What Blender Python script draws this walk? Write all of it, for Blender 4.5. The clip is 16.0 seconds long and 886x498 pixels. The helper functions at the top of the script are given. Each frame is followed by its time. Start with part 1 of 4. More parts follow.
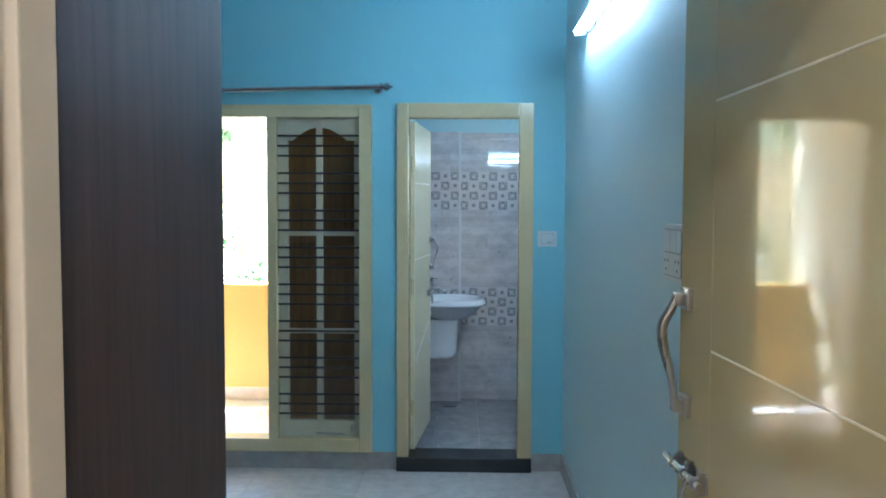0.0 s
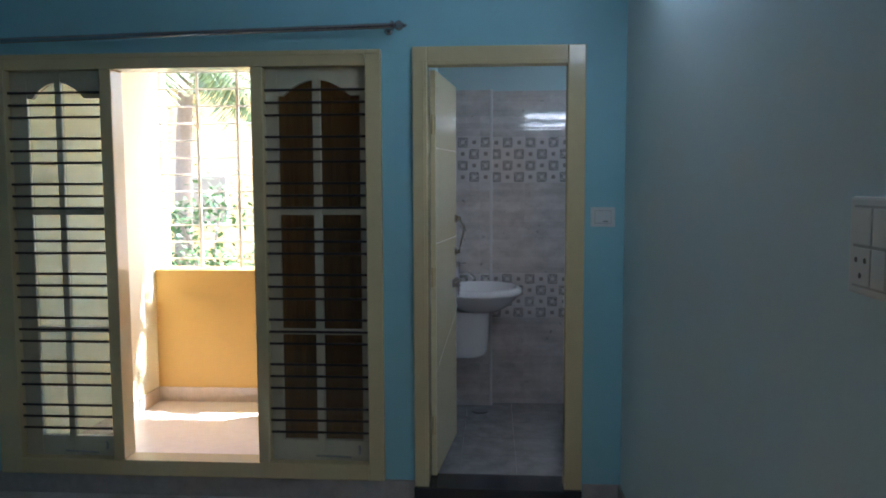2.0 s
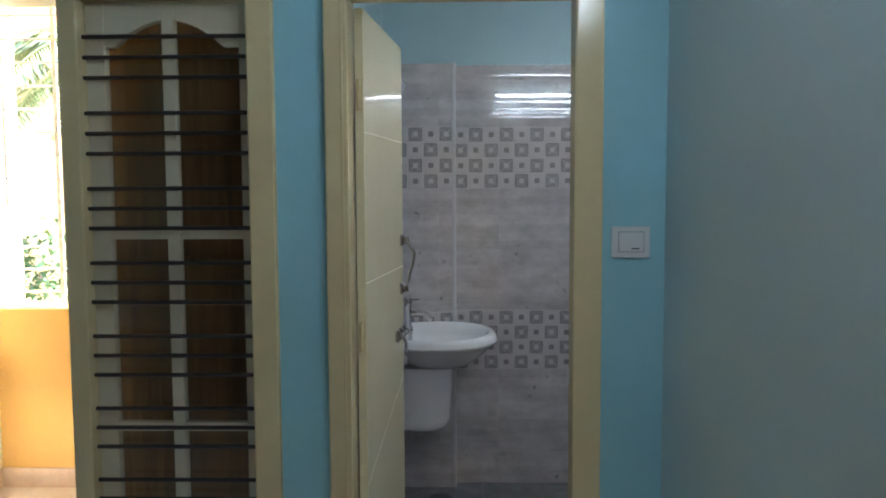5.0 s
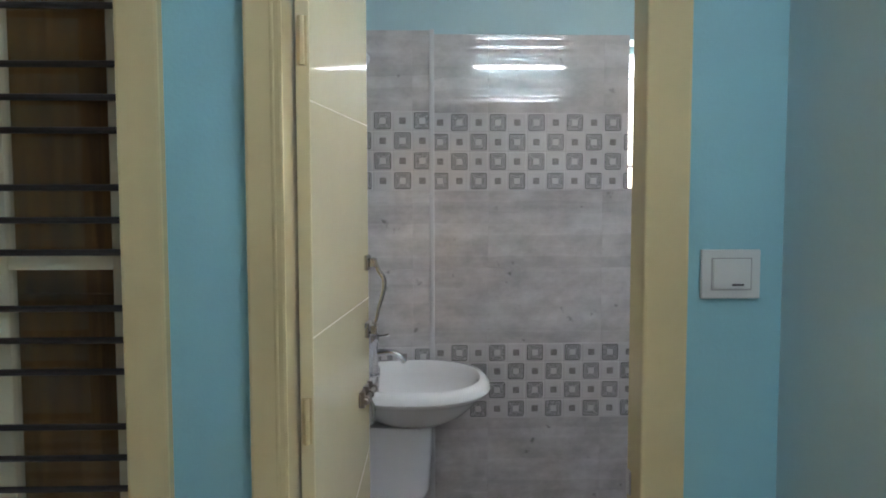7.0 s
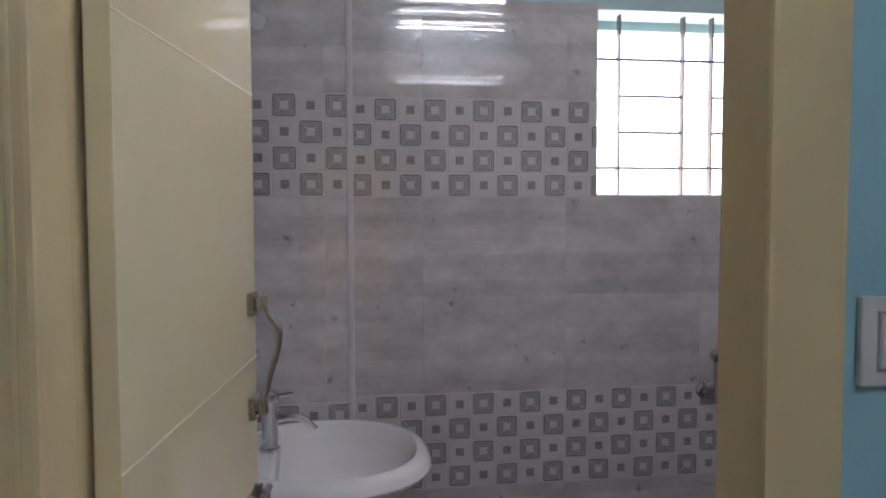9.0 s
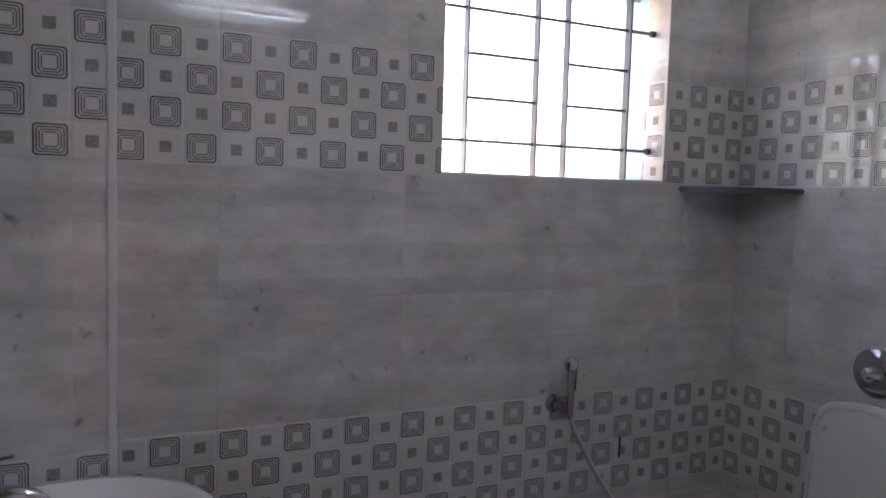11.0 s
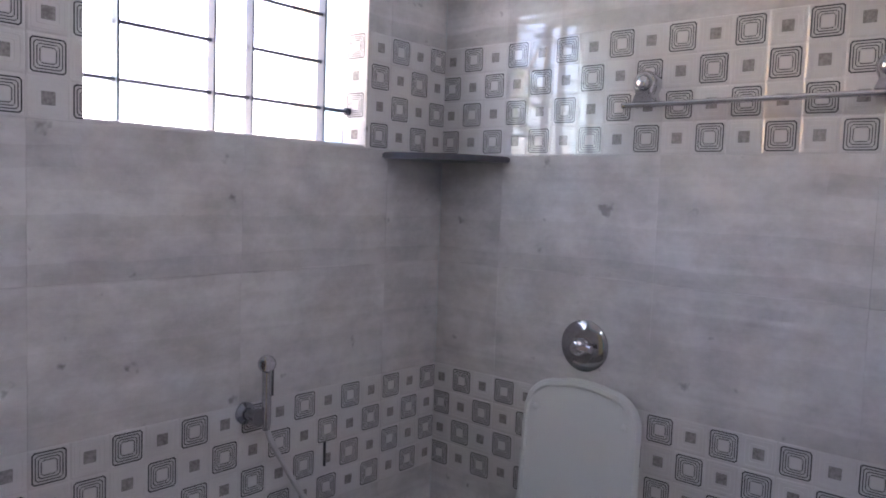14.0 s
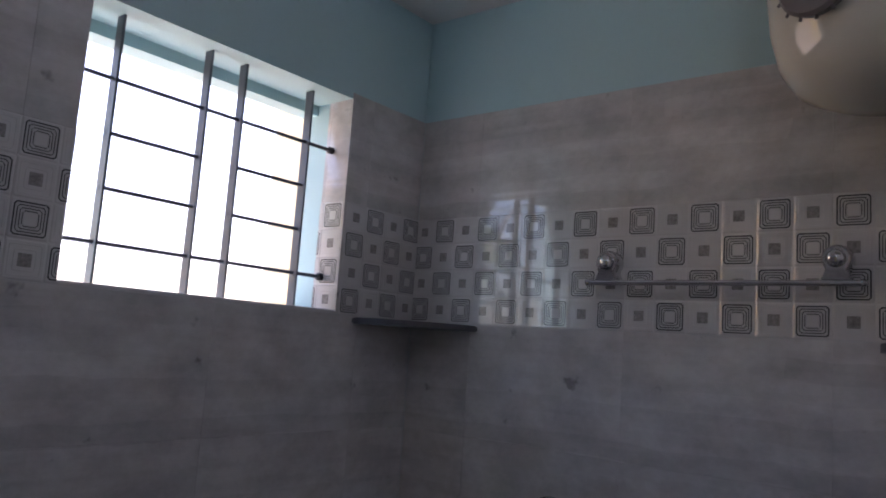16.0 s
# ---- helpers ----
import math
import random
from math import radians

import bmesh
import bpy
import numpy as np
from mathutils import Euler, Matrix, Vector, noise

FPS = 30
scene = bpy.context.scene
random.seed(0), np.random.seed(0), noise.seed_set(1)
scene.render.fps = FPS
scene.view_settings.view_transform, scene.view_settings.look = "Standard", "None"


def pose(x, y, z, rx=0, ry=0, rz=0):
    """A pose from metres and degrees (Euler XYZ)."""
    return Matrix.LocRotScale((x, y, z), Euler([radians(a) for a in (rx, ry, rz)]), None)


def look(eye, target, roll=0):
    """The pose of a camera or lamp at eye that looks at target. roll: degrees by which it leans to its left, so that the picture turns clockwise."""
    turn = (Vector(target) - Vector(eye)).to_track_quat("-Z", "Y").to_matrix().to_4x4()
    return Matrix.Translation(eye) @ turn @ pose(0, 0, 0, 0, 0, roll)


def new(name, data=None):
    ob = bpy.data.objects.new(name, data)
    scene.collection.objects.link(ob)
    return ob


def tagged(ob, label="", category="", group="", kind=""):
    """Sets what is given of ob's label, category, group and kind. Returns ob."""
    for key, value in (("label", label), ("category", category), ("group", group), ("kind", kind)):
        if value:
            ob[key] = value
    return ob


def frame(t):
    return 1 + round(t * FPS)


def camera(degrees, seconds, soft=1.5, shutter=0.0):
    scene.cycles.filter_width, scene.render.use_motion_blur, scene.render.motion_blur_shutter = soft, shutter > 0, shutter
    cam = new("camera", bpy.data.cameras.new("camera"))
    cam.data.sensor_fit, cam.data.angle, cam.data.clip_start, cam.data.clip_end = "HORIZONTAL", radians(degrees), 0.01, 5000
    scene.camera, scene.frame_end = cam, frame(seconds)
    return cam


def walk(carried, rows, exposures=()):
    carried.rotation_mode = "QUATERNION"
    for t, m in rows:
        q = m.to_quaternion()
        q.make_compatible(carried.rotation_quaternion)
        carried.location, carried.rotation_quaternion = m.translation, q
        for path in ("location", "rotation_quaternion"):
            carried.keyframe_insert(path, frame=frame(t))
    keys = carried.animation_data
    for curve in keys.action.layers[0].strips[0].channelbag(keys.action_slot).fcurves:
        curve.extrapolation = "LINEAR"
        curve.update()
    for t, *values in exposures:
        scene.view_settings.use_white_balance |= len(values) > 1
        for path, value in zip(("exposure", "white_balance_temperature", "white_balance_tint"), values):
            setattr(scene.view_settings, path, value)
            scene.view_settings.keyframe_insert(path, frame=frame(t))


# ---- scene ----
cam = camera(60.9, 16.0, soft=1.9)
PATH = [
    (0, (-0.031, -0.113, 1.507), (-0.085, 1.884, 1.406), 0.2),
    (0.5, (-0.003, 0.085, 1.491), (-0.091, 2.085, 1.383), 0.2),
    (1, (-0.016, 0.302, 1.49), (-0.136, 2.294, 1.354), 0.4),
    (1.5, (-0.047, 0.532, 1.503), (-0.171, 2.521, 1.352), 0.3),
    (2, (-0.044, 0.753, 1.493), (-0.178, 2.741, 1.326), -0.2),
    (2.5, (-0.020, 0.972, 1.489), (-0.163, 2.959, 1.316), -0.1),
    (3, (-0.022, 1.196, 1.486), (-0.171, 3.183, 1.31), 0.2),
    (3.5, (-0.026, 1.409, 1.492), (-0.143, 3.398, 1.323), 0.3),
    (4, (-0.018, 1.625, 1.486), (-0.106, 3.617, 1.33), 0.2),
    (6.3, (-0.074, 2.589, 1.493), (-0.053, 4.584, 1.354), 0.0),
    (6.5, (-0.078, 2.66, 1.488), (-0.046, 4.655, 1.352), 0.2),
    (7, (-0.113, 2.872, 1.491), (-0.049, 4.866, 1.351), -0.1),
    (7.5, (-0.127, 3.034, 1.493), (-0.008, 5.025, 1.354), -0.6),
    (8, (-0.110, 3.210, 1.49), (0.034, 5.200, 1.367), -0.45),
    (8.2, (-0.109, 3.277, 1.49), (0.054, 5.267, 1.377), -0.3),
    (10.3, (-0.101, 3.917, 1.451), (0.462, 5.832, 1.324), 0.3),
    (10.5, (-0.095, 3.959, 1.449), (0.52, 5.858, 1.318), 0.6),
    (11, (-0.101, 4.087, 1.467), (0.745, 5.893, 1.318), 1.7),
    (11.5, (-0.075, 4.151, 1.449), (0.994, 5.835, 1.301), 1.6),
    (12, (-0.006, 4.227, 1.426), (1.231, 5.79, 1.257), 2.0),
    (12.5, (0.042, 4.299, 1.414), (1.365, 5.786, 1.213), 2.3),
    (13, (0.081, 4.355, 1.41), (1.473, 5.775, 1.195), 2.1),
    (13.5, (0.084, 4.389, 1.402), (1.541, 5.743, 1.195), 2.0),
    (14, (0.081, 4.405, 1.405), (1.593, 5.705, 1.256), 2.1),
    (14.5, (0.081, 4.392, 1.41), (1.616, 5.675, 1.395), 2.5),
    (15, (0.072, 4.395, 1.425), (1.627, 5.648, 1.528), 3.0),
    (15.5, (0.07, 4.389, 1.432), (1.614, 5.647, 1.615), 3.4),
    (16, (0.062, 4.386, 1.445), (1.603, 5.635, 1.702), 4.0),
]
# the clip's camera opens and closes its iris on the way
EXPOSURES = [
    (0.0, 4.42, 4780, 4), (0.4, 4.14, 4900, 5), (1.0, 3.44, 5200, 11), (1.6, 3.08, 5430, 16), (3.0, 3.1, 5620, 16), (4.0, 3.34, 5700, 16),
    (6.3, 4.10, 6250, 13), (7.2, 4.15, 6320, 17), (8.2, 3.98, 6400, 29), (10.3, 3.25, 6270, 28), (11.0, 3.34, 6250, 28), (12.0, 3.60, 6150, 28),
    (13.0, 3.95, 6150, 31), (14.0, 4.05, 6150, 31), (14.5, 3.95, 6150, 30), (15.0, 3.36, 6100, 30), (15.5, 2.74, 5980, 29), (16.0, 2.30, 5980, 29),
]
walk(cam, [(t, look(eye, target, roll)) for t, eye, target, roll in PATH], EXPOSURES)

# ---- world, sun and sky ----
SUN_TO = Vector((0.50, 0.28, 1.0)).normalized()
world = bpy.data.worlds.new("world")
scene.world = world
world.use_nodes = True
wn = world.node_tree.nodes
wl = world.node_tree.links
sky = wn.new("ShaderNodeTexSky")
sky.sky_type = "NISHITA"
sky.sun_disc = False
sky.sun_elevation = math.asin(SUN_TO.z)
sky.sun_rotation = math.atan2(SUN_TO.x, SUN_TO.y)
sky.air_density, sky.dust_density = 1.2, 3.0
wn["Background"].inputs["Strength"].default_value = 0.15
wl.new(sky.outputs[0], wn["Background"].inputs["Color"])
sun = new("sun", bpy.data.lights.new("sun", "SUN"))
sun.data.energy, sun.data.angle, sun.data.color = 5.0, radians(0.5), (1.0, 0.95, 0.86)
sun.matrix_world = look(SUN_TO * 20, (0, 0, 0))


# ---- materials ----
def material(name, base, rough=0.6, metal=0.0, grain=60.0, grain_amount=0.06, stain=2.0, stain_amount=0.08, bump=0.15, bump_scale=None, coat=0.0, distance=0.002):
    """A painted or plain surface: base colour, varied at two scales, with a fine relief."""
    m = bpy.data.materials.new(name)
    m.use_nodes = True
    nt = m.node_tree
    b = nt.nodes["Principled BSDF"]
    geo = nt.nodes.new("ShaderNodeNewGeometry")

    def noise_node(scale, detail=4.0):
        n = nt.nodes.new("ShaderNodeTexNoise")
        n.inputs["Scale"].default_value, n.inputs["Detail"].default_value = scale, detail
        nt.links.new(geo.outputs["Position"], n.inputs["Vector"])
        return n

    big, small = noise_node(stain), noise_node(grain)
    hsv = nt.nodes.new("ShaderNodeHueSaturation")
    hsv.inputs["Color"].default_value = (*base, 1)
    add = nt.nodes.new("ShaderNodeMath")
    add.operation = "MULTIPLY_ADD"
    nt.links.new(big.outputs["Fac"], add.inputs[0])
    add.inputs[1].default_value, add.inputs[2].default_value = stain_amount * 2, 1 - stain_amount - grain_amount
    add2 = nt.nodes.new("ShaderNodeMath")
    add2.operation = "MULTIPLY_ADD"
    nt.links.new(small.outputs["Fac"], add2.inputs[0])
    add2.inputs[1].default_value = grain_amount * 2
    nt.links.new(add.outputs[0], add2.inputs[2])
    nt.links.new(add2.outputs[0], hsv.inputs["Value"])
    nt.links.new(hsv.outputs[0], b.inputs["Base Color"])
    b.inputs["Metallic"].default_value = metal
    r = nt.nodes.new("ShaderNodeMapRange")
    nt.links.new(big.outputs["Fac"], r.inputs["Value"])
    r.inputs["To Min"].default_value, r.inputs["To Max"].default_value = rough * 0.8, min(1.0, rough * 1.2)
    nt.links.new(r.outputs[0], b.inputs["Roughness"])
    b.inputs["Coat Weight"].default_value = coat
    if bump:
        bn = nt.nodes.new("ShaderNodeBump")
        bn.inputs["Strength"].default_value, bn.inputs["Distance"].default_value = bump, distance
        src = noise_node(bump_scale) if bump_scale else small
        nt.links.new(src.outputs["Fac"], bn.inputs["Height"])
        nt.links.new(bn.outputs[0], b.inputs["Normal"])
    return m


def wood(name, dark, light, rough=0.4, axis="Z", scale=6.0):
    """Wood with its grain along one axis."""
    m = bpy.data.materials.new(name)
    m.use_nodes = True
    nt = m.node_tree
    b = nt.nodes["Principled BSDF"]
    geo = nt.nodes.new("ShaderNodeNewGeometry")
    mp = nt.nodes.new("ShaderNodeMapping")
    k = {"Z": (9, 9, 0.5), "X": (0.5, 9, 9), "Y": (9, 0.5, 9)}[axis]
    mp.inputs["Scale"].default_value = k
    nt.links.new(geo.outputs["Position"], mp.inputs["Vector"])
    n = nt.nodes.new("ShaderNodeTexNoise")
    n.inputs["Scale"].default_value, n.inputs["Detail"].default_value, n.inputs["Distortion"].default_value = scale, 6, 0.6
    nt.links.new(mp.outputs[0], n.inputs["Vector"])
    ramp = nt.nodes.new("ShaderNodeValToRGB")
    ramp.color_ramp.elements[0].color, ramp.color_ramp.elements[1].color = (*dark, 1), (*light, 1)
    ramp.color_ramp.elements[0].position, ramp.color_ramp.elements[1].position = 0.3, 0.72
    nt.links.new(n.outputs["Fac"], ramp.inputs[0])
    nt.links.new(ramp.outputs[0], b.inputs["Base Color"])
    b.inputs["Roughness"].default_value, b.inputs["Specular IOR Level"].default_value = rough, 0.3
    bn = nt.nodes.new("ShaderNodeBump")
    bn.inputs["Strength"].default_value, bn.inputs["Distance"].default_value = 0.12, 0.001
    nt.links.new(n.outputs["Fac"], bn.inputs["Height"])
    nt.links.new(bn.outputs[0], b.inputs["Normal"])
    return m


def tile_material(name, light, dark, rough, ripple, spot_amount=0.0, glaze=1.5, axis_scale=(1.5, 1.5, 2.2)):
    """Glazed cement-look tile: clouds drawn out along the floor, small dark pits, wavy glaze."""
    m = bpy.data.materials.new(name)
    m.use_nodes = True
    nt = m.node_tree
    L = nt.links
    b = nt.nodes["Principled BSDF"]
    geo = nt.nodes.new("ShaderNodeNewGeometry")
    mp = nt.nodes.new("ShaderNodeMapping")
    mp.inputs["Scale"].default_value = axis_scale
    info = nt.nodes.new("ShaderNodeObjectInfo")
    off = nt.nodes.new("ShaderNodeMath")
    off.operation = "MULTIPLY"
    off.inputs[1].default_value = 0.5
    L.new(info.outputs["Random"], off.inputs[0])
    comb = nt.nodes.new("ShaderNodeCombineXYZ")
    L.new(off.outputs[0], comb.inputs[0])
    L.new(off.outputs[0], comb.inputs[1])
    L.new(geo.outputs["Position"], mp.inputs["Vector"])
    L.new(comb.outputs[0], mp.inputs["Location"])
    n = nt.nodes.new("ShaderNodeTexNoise")
    n.inputs["Scale"].default_value, n.inputs["Detail"].default_value, n.inputs["Roughness"].default_value = 4.6, 9, 0.66
    L.new(mp.outputs[0], n.inputs["Vector"])
    ramp = nt.nodes.new("ShaderNodeValToRGB")
    e = ramp.color_ramp.elements
    e[0].position, e[1].position = 0.36, 0.63
    e[0].color, e[1].color = (*dark, 1), (*light, 1)
    L.new(n.outputs["Fac"], ramp.inputs[0])
    out = ramp.outputs[0]
    if spot_amount:
        pit = nt.nodes.new("ShaderNodeTexNoise")
        pit.inputs["Scale"].default_value, pit.inputs["Detail"].default_value = 17.0, 3
        L.new(geo.outputs["Position"], pit.inputs["Vector"])
        pr = nt.nodes.new("ShaderNodeMapRange")
        pr.inputs["From Min"].default_value, pr.inputs["From Max"].default_value = 0.69, 0.76
        pr.inputs["To Max"].default_value = spot_amount
        L.new(pit.outputs["Fac"], pr.inputs["Value"])
        mix = nt.nodes.new("ShaderNodeMix")
        mix.data_type = "RGBA"
        L.new(pr.outputs[0], mix.inputs["Factor"])
        L.new(out, mix.inputs["A"])
        mix.inputs["B"].default_value = (0.09, 0.08, 0.08, 1)
        out = mix.outputs["Result"]
    if ripple:
        # level streaks in the colour: layered print, plus shading of the tile's relief
        st = nt.nodes.new("ShaderNodeMapping")
        st.inputs["Scale"].default_value = (0.7, 0.7, 17.0)
        L.new(geo.outputs["Position"], st.inputs["Vector"])
        sn = nt.nodes.new("ShaderNodeTexNoise")
        sn.inputs["Scale"].default_value, sn.inputs["Detail"].default_value = 1.3, 3.0
        L.new(st.outputs[0], sn.inputs["Vector"])
        sr = nt.nodes.new("ShaderNodeMapRange")
        sr.inputs["From Min"].default_value, sr.inputs["From Max"].default_value = 0.35, 0.68
        sr.inputs["To Min"].default_value, sr.inputs["To Max"].default_value = 0.94, 1.05
        L.new(sn.outputs["Fac"], sr.inputs["Value"])
        sh = nt.nodes.new("ShaderNodeHueSaturation")
        sep = nt.nodes.new("ShaderNodeSeparateXYZ")
        L.new(geo.outputs["Position"], sep.inputs[0])
        along = nt.nodes.new("ShaderNodeMath")
        L.new(sep.outputs[0], along.inputs[0])
        L.new(sep.outputs[1], along.inputs[1])
        uv = nt.nodes.new("ShaderNodeCombineXYZ")
        L.new(along.outputs[0], uv.inputs[0])
        L.new(sep.outputs[2], uv.inputs[1])
        wn = nt.nodes.new("ShaderNodeTexNoise")
        wn.inputs["Scale"].default_value, wn.inputs["Detail"].default_value = 5.0, 2
        L.new(geo.outputs["Position"], wn.inputs["Vector"])
        warp = nt.nodes.new("ShaderNodeVectorMath")
        warp.operation = "MULTIPLY_ADD"
        warp.inputs[1].default_value = (0.10, 0.034, 0)
        L.new(wn.outputs["Color"], warp.inputs[0])
        L.new(uv.outputs[0], warp.inputs[2])
        boards = nt.nodes.new("ShaderNodeTexBrick")
        boards.offset, boards.offset_frequency, boards.squash, boards.squash_frequency = 0.37, 2, 0.72, 3
        for key, value in (("Scale", 1.0), ("Mortar Size", 0.0), ("Brick Width", 2.3), ("Row Height", 0.0437), ("Bias", 0.0)):
            boards.inputs[key].default_value = value
        boards.inputs["Color1"].default_value, boards.inputs["Color2"].default_value = (0.92, 0.92, 0.92, 1), (1.06, 1.06, 1.06, 1)
        L.new(warp.outputs[0], boards.inputs["Vector"])
        tone = nt.nodes.new("ShaderNodeMath")
        tone.operation = "MULTIPLY"
        L.new(sr.outputs[0], tone.inputs[0])
        L.new(boards.outputs["Color"], tone.inputs[1])
        L.new(tone.outputs[0], sh.inputs["Value"])
        L.new(out, sh.inputs["Color"])
        out = sh.outputs[0]
    L.new(out, b.inputs["Base Color"])
    b.inputs["Roughness"].default_value, b.inputs["IOR"].default_value = rough, glaze
    if ripple:
        # a shallow dish pressed into each tile, 0.306 m from course to course, between narrow ribs
        def calc(op, p, q=0.0, r=0.0):
            node = nt.nodes.new("ShaderNodeMath")
            node.operation = op
            for socket, value in zip(node.inputs, (p, q, r)):
                if isinstance(value, float):
                    socket.default_value = value
                else:
                    L.new(value, socket)
            return node.outputs[0]
        rn = nt.nodes.new("ShaderNodeTexNoise")
        rn.inputs["Scale"].default_value, rn.inputs["Detail"].default_value = 2.2, 1.0
        L.new(geo.outputs["Position"], rn.inputs["Vector"])
        z = calc("MULTIPLY_ADD", rn.outputs["Fac"], 0.006, sep.outputs[2])
        z = calc("FLOORED_MODULO", calc("ADD", z, 0.016), 0.306)
        dip = calc("ABSOLUTE", calc("MINIMUM", calc("MAXIMUM", calc("SUBTRACT", z, 0.182), -0.128), 0.124))
        steep = calc("MINIMUM", dip, 0.075)
        wave = calc("MULTIPLY", calc("MULTIPLY", steep, calc("MULTIPLY_ADD", steep, -0.5, dip)), 1.2 * ripple)
        for centre, high, wide in ((0.054, -0.0010, 0.007), (0.248, 0.0008, 0.008), (0.020, 0.00016, 0.005), (0.092, 0.00014, 0.005), (0.128, 0.00016, 0.006), (0.222, 0.00014, 0.005), (0.284, 0.00030, 0.005)):
            off_centre = calc("DIVIDE", calc("SUBTRACT", z, centre), wide)
            rib = calc("EXPONENT", calc("MULTIPLY", calc("MULTIPLY", off_centre, off_centre), -1.0))
            wave = calc("MULTIPLY_ADD", rib, high * ripple, wave)
        bn = nt.nodes.new("ShaderNodeBump")
        bn.inputs["Strength"].default_value, bn.inputs["Distance"].default_value = 1.0, 1.0
        L.new(wave, bn.inputs["Height"])
        L.new(bn.outputs[0], b.inputs["Normal"])
    return m


def glass(name, tint=(0.95, 0.97, 0.97)):
    """Thin window glass."""
    m = bpy.data.materials.new(name)
    m.use_nodes = True
    nt = m.node_tree
    nt.nodes.remove(nt.nodes["Principled BSDF"])
    clear, gloss, mix, fr = (nt.nodes.new("ShaderNodeBsdf" + k) if k != "x" else None for k in ("Transparent", "Glossy", "x", "x"))
    mix, fr = nt.nodes.new("ShaderNodeMixShader"), nt.nodes.new("ShaderNodeFresnel")
    clear.inputs[0].default_value = (*tint, 1)
    gloss.inputs["Roughness"].default_value = 0.03
    fr.inputs["IOR"].default_value = 1.45
    nt.links.new(fr.outputs[0], mix.inputs[0])
    nt.links.new(clear.outputs[0], mix.inputs[1])
    nt.links.new(gloss.outputs[0], mix.inputs[2])
    nt.links.new(mix.outputs[0], nt.nodes["Material Output"].inputs["Surface"])
    return m


def glowing(name, color, strength):
    m = bpy.data.materials.new(name)
    m.use_nodes = True
    b = m.node_tree.nodes["Principled BSDF"]
    b.inputs["Base Color"].default_value = (0.9, 0.9, 0.9, 1)
    b.inputs["Emission Color"].default_value, b.inputs["Emission Strength"].default_value = (*color, 1), strength
    return m


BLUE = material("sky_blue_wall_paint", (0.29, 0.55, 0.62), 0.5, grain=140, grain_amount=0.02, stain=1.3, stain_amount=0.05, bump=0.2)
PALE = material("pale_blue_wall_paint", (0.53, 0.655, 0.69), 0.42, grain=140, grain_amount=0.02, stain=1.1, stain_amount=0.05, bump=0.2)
BATHBLUE = material("aqua_wall_paint", (0.43, 0.615, 0.64), 0.6, grain=120, grain_amount=0.02, stain=1.5, stain_amount=0.05, bump=0.2)
WHITE = material("white_ceiling_paint", (0.75, 0.75, 0.74), 0.8, grain=120, grain_amount=0.03, bump=0.2)
HALL = material("beige_hall_paint", (0.60, 0.50, 0.38), 0.7, grain=120, grain_amount=0.02)
CREAM = material("cream_enamel_paint", (0.65, 0.53, 0.30), 0.16, grain=40, grain_amount=0.03, stain=5, stain_amount=0.06, bump=0.05, bump_scale=25)
LEAF = material("olive_cream_door_enamel", (0.58, 0.48, 0.26), 0.055, grain=30, grain_amount=0.02, stain=4, stain_amount=0.04, bump=0.025, bump_scale=14)
BATHLEAF = material("cream_door_enamel", (0.74, 0.66, 0.42), 0.045, grain=30, grain_amount=0.02, stain=4, stain_amount=0.04, bump=0.05, bump_scale=14)
# paler than the doors: paints the highlight that runs along a V-groove
GROOVEGLINT = material("groove_highlight_paint", (0.82, 0.74, 0.52), 0.3, bump=0)
SASH = material("cream_sash_paint", (0.60, 0.55, 0.40), 0.3, grain=40, grain_amount=0.04, stain=8, stain_amount=0.1, bump=0.08)
WARDROBE = wood("dark_brown_laminate", (0.042, 0.025, 0.020), (0.075, 0.046, 0.037), 0.55)
LEAFWOOD = wood("brown_door_wood", (0.15, 0.085, 0.036), (0.28, 0.16, 0.062), 0.4)
BLACKBAR = material("black_grille_paint", (0.018, 0.012, 0.012), 0.45, bump=0.1)
STEEL = material("dark_steel_bar", (0.10, 0.11, 0.13), 0.4, 0.5, bump=0.1)
WHITEBAR = material("white_grille_paint", (0.75, 0.74, 0.70), 0.5, bump=0.1)
CHROME = material("chrome", (0.62, 0.62, 0.64), 0.08, 1.0, grain_amount=0.01, stain_amount=0.02, bump=0)
BRASHED = material("brushed_nickel", (0.40, 0.385, 0.375), 0.28, 1.0, grain_amount=0.03, stain_amount=0.04, bump=0)
ROD = material("steel_curtain_rod", (0.42, 0.40, 0.42), 0.25, 1.0, bump=0)
GRANITE = material("black_granite", (0.022, 0.026, 0.030), 0.25, grain=220, grain_amount=0.25, stain=30, stain_amount=0.15, bump=0.02)
SHELFSTONE = material("dark_grey_stone_shelf", (0.07, 0.07, 0.08), 0.35, grain=200, grain_amount=0.2, bump=0.03)
CERAMIC = material("white_ceramic", (0.80, 0.80, 0.80), 0.07, grain_amount=0.01, stain_amount=0.02, bump=0)
PLASTIC = material("white_plastic", (0.62, 0.63, 0.62), 0.35, grain_amount=0.01, stain_amount=0.02, bump=0.03)
GEYSER = material("ivory_plastic", (0.54, 0.52, 0.44), 0.1, grain_amount=0.01, stain_amount=0.03, bump=0.03)
GREYPLASTIC = material("grey_plastic", (0.36, 0.36, 0.36), 0.4, bump=0.03)
DARKPLASTIC = material("dark_plastic", (0.03, 0.03, 0.035), 0.4, bump=0.05)
DIAL = material("grey_brown_plastic", (0.11, 0.10, 0.10), 0.35, bump=0.05)
# chrome with the dark reflections of the room put into its base colour
DULL = material("darkened_chrome", (0.40, 0.40, 0.42), 0.13, 1.0, grain_amount=0.02, stain_amount=0.04, bump=0)
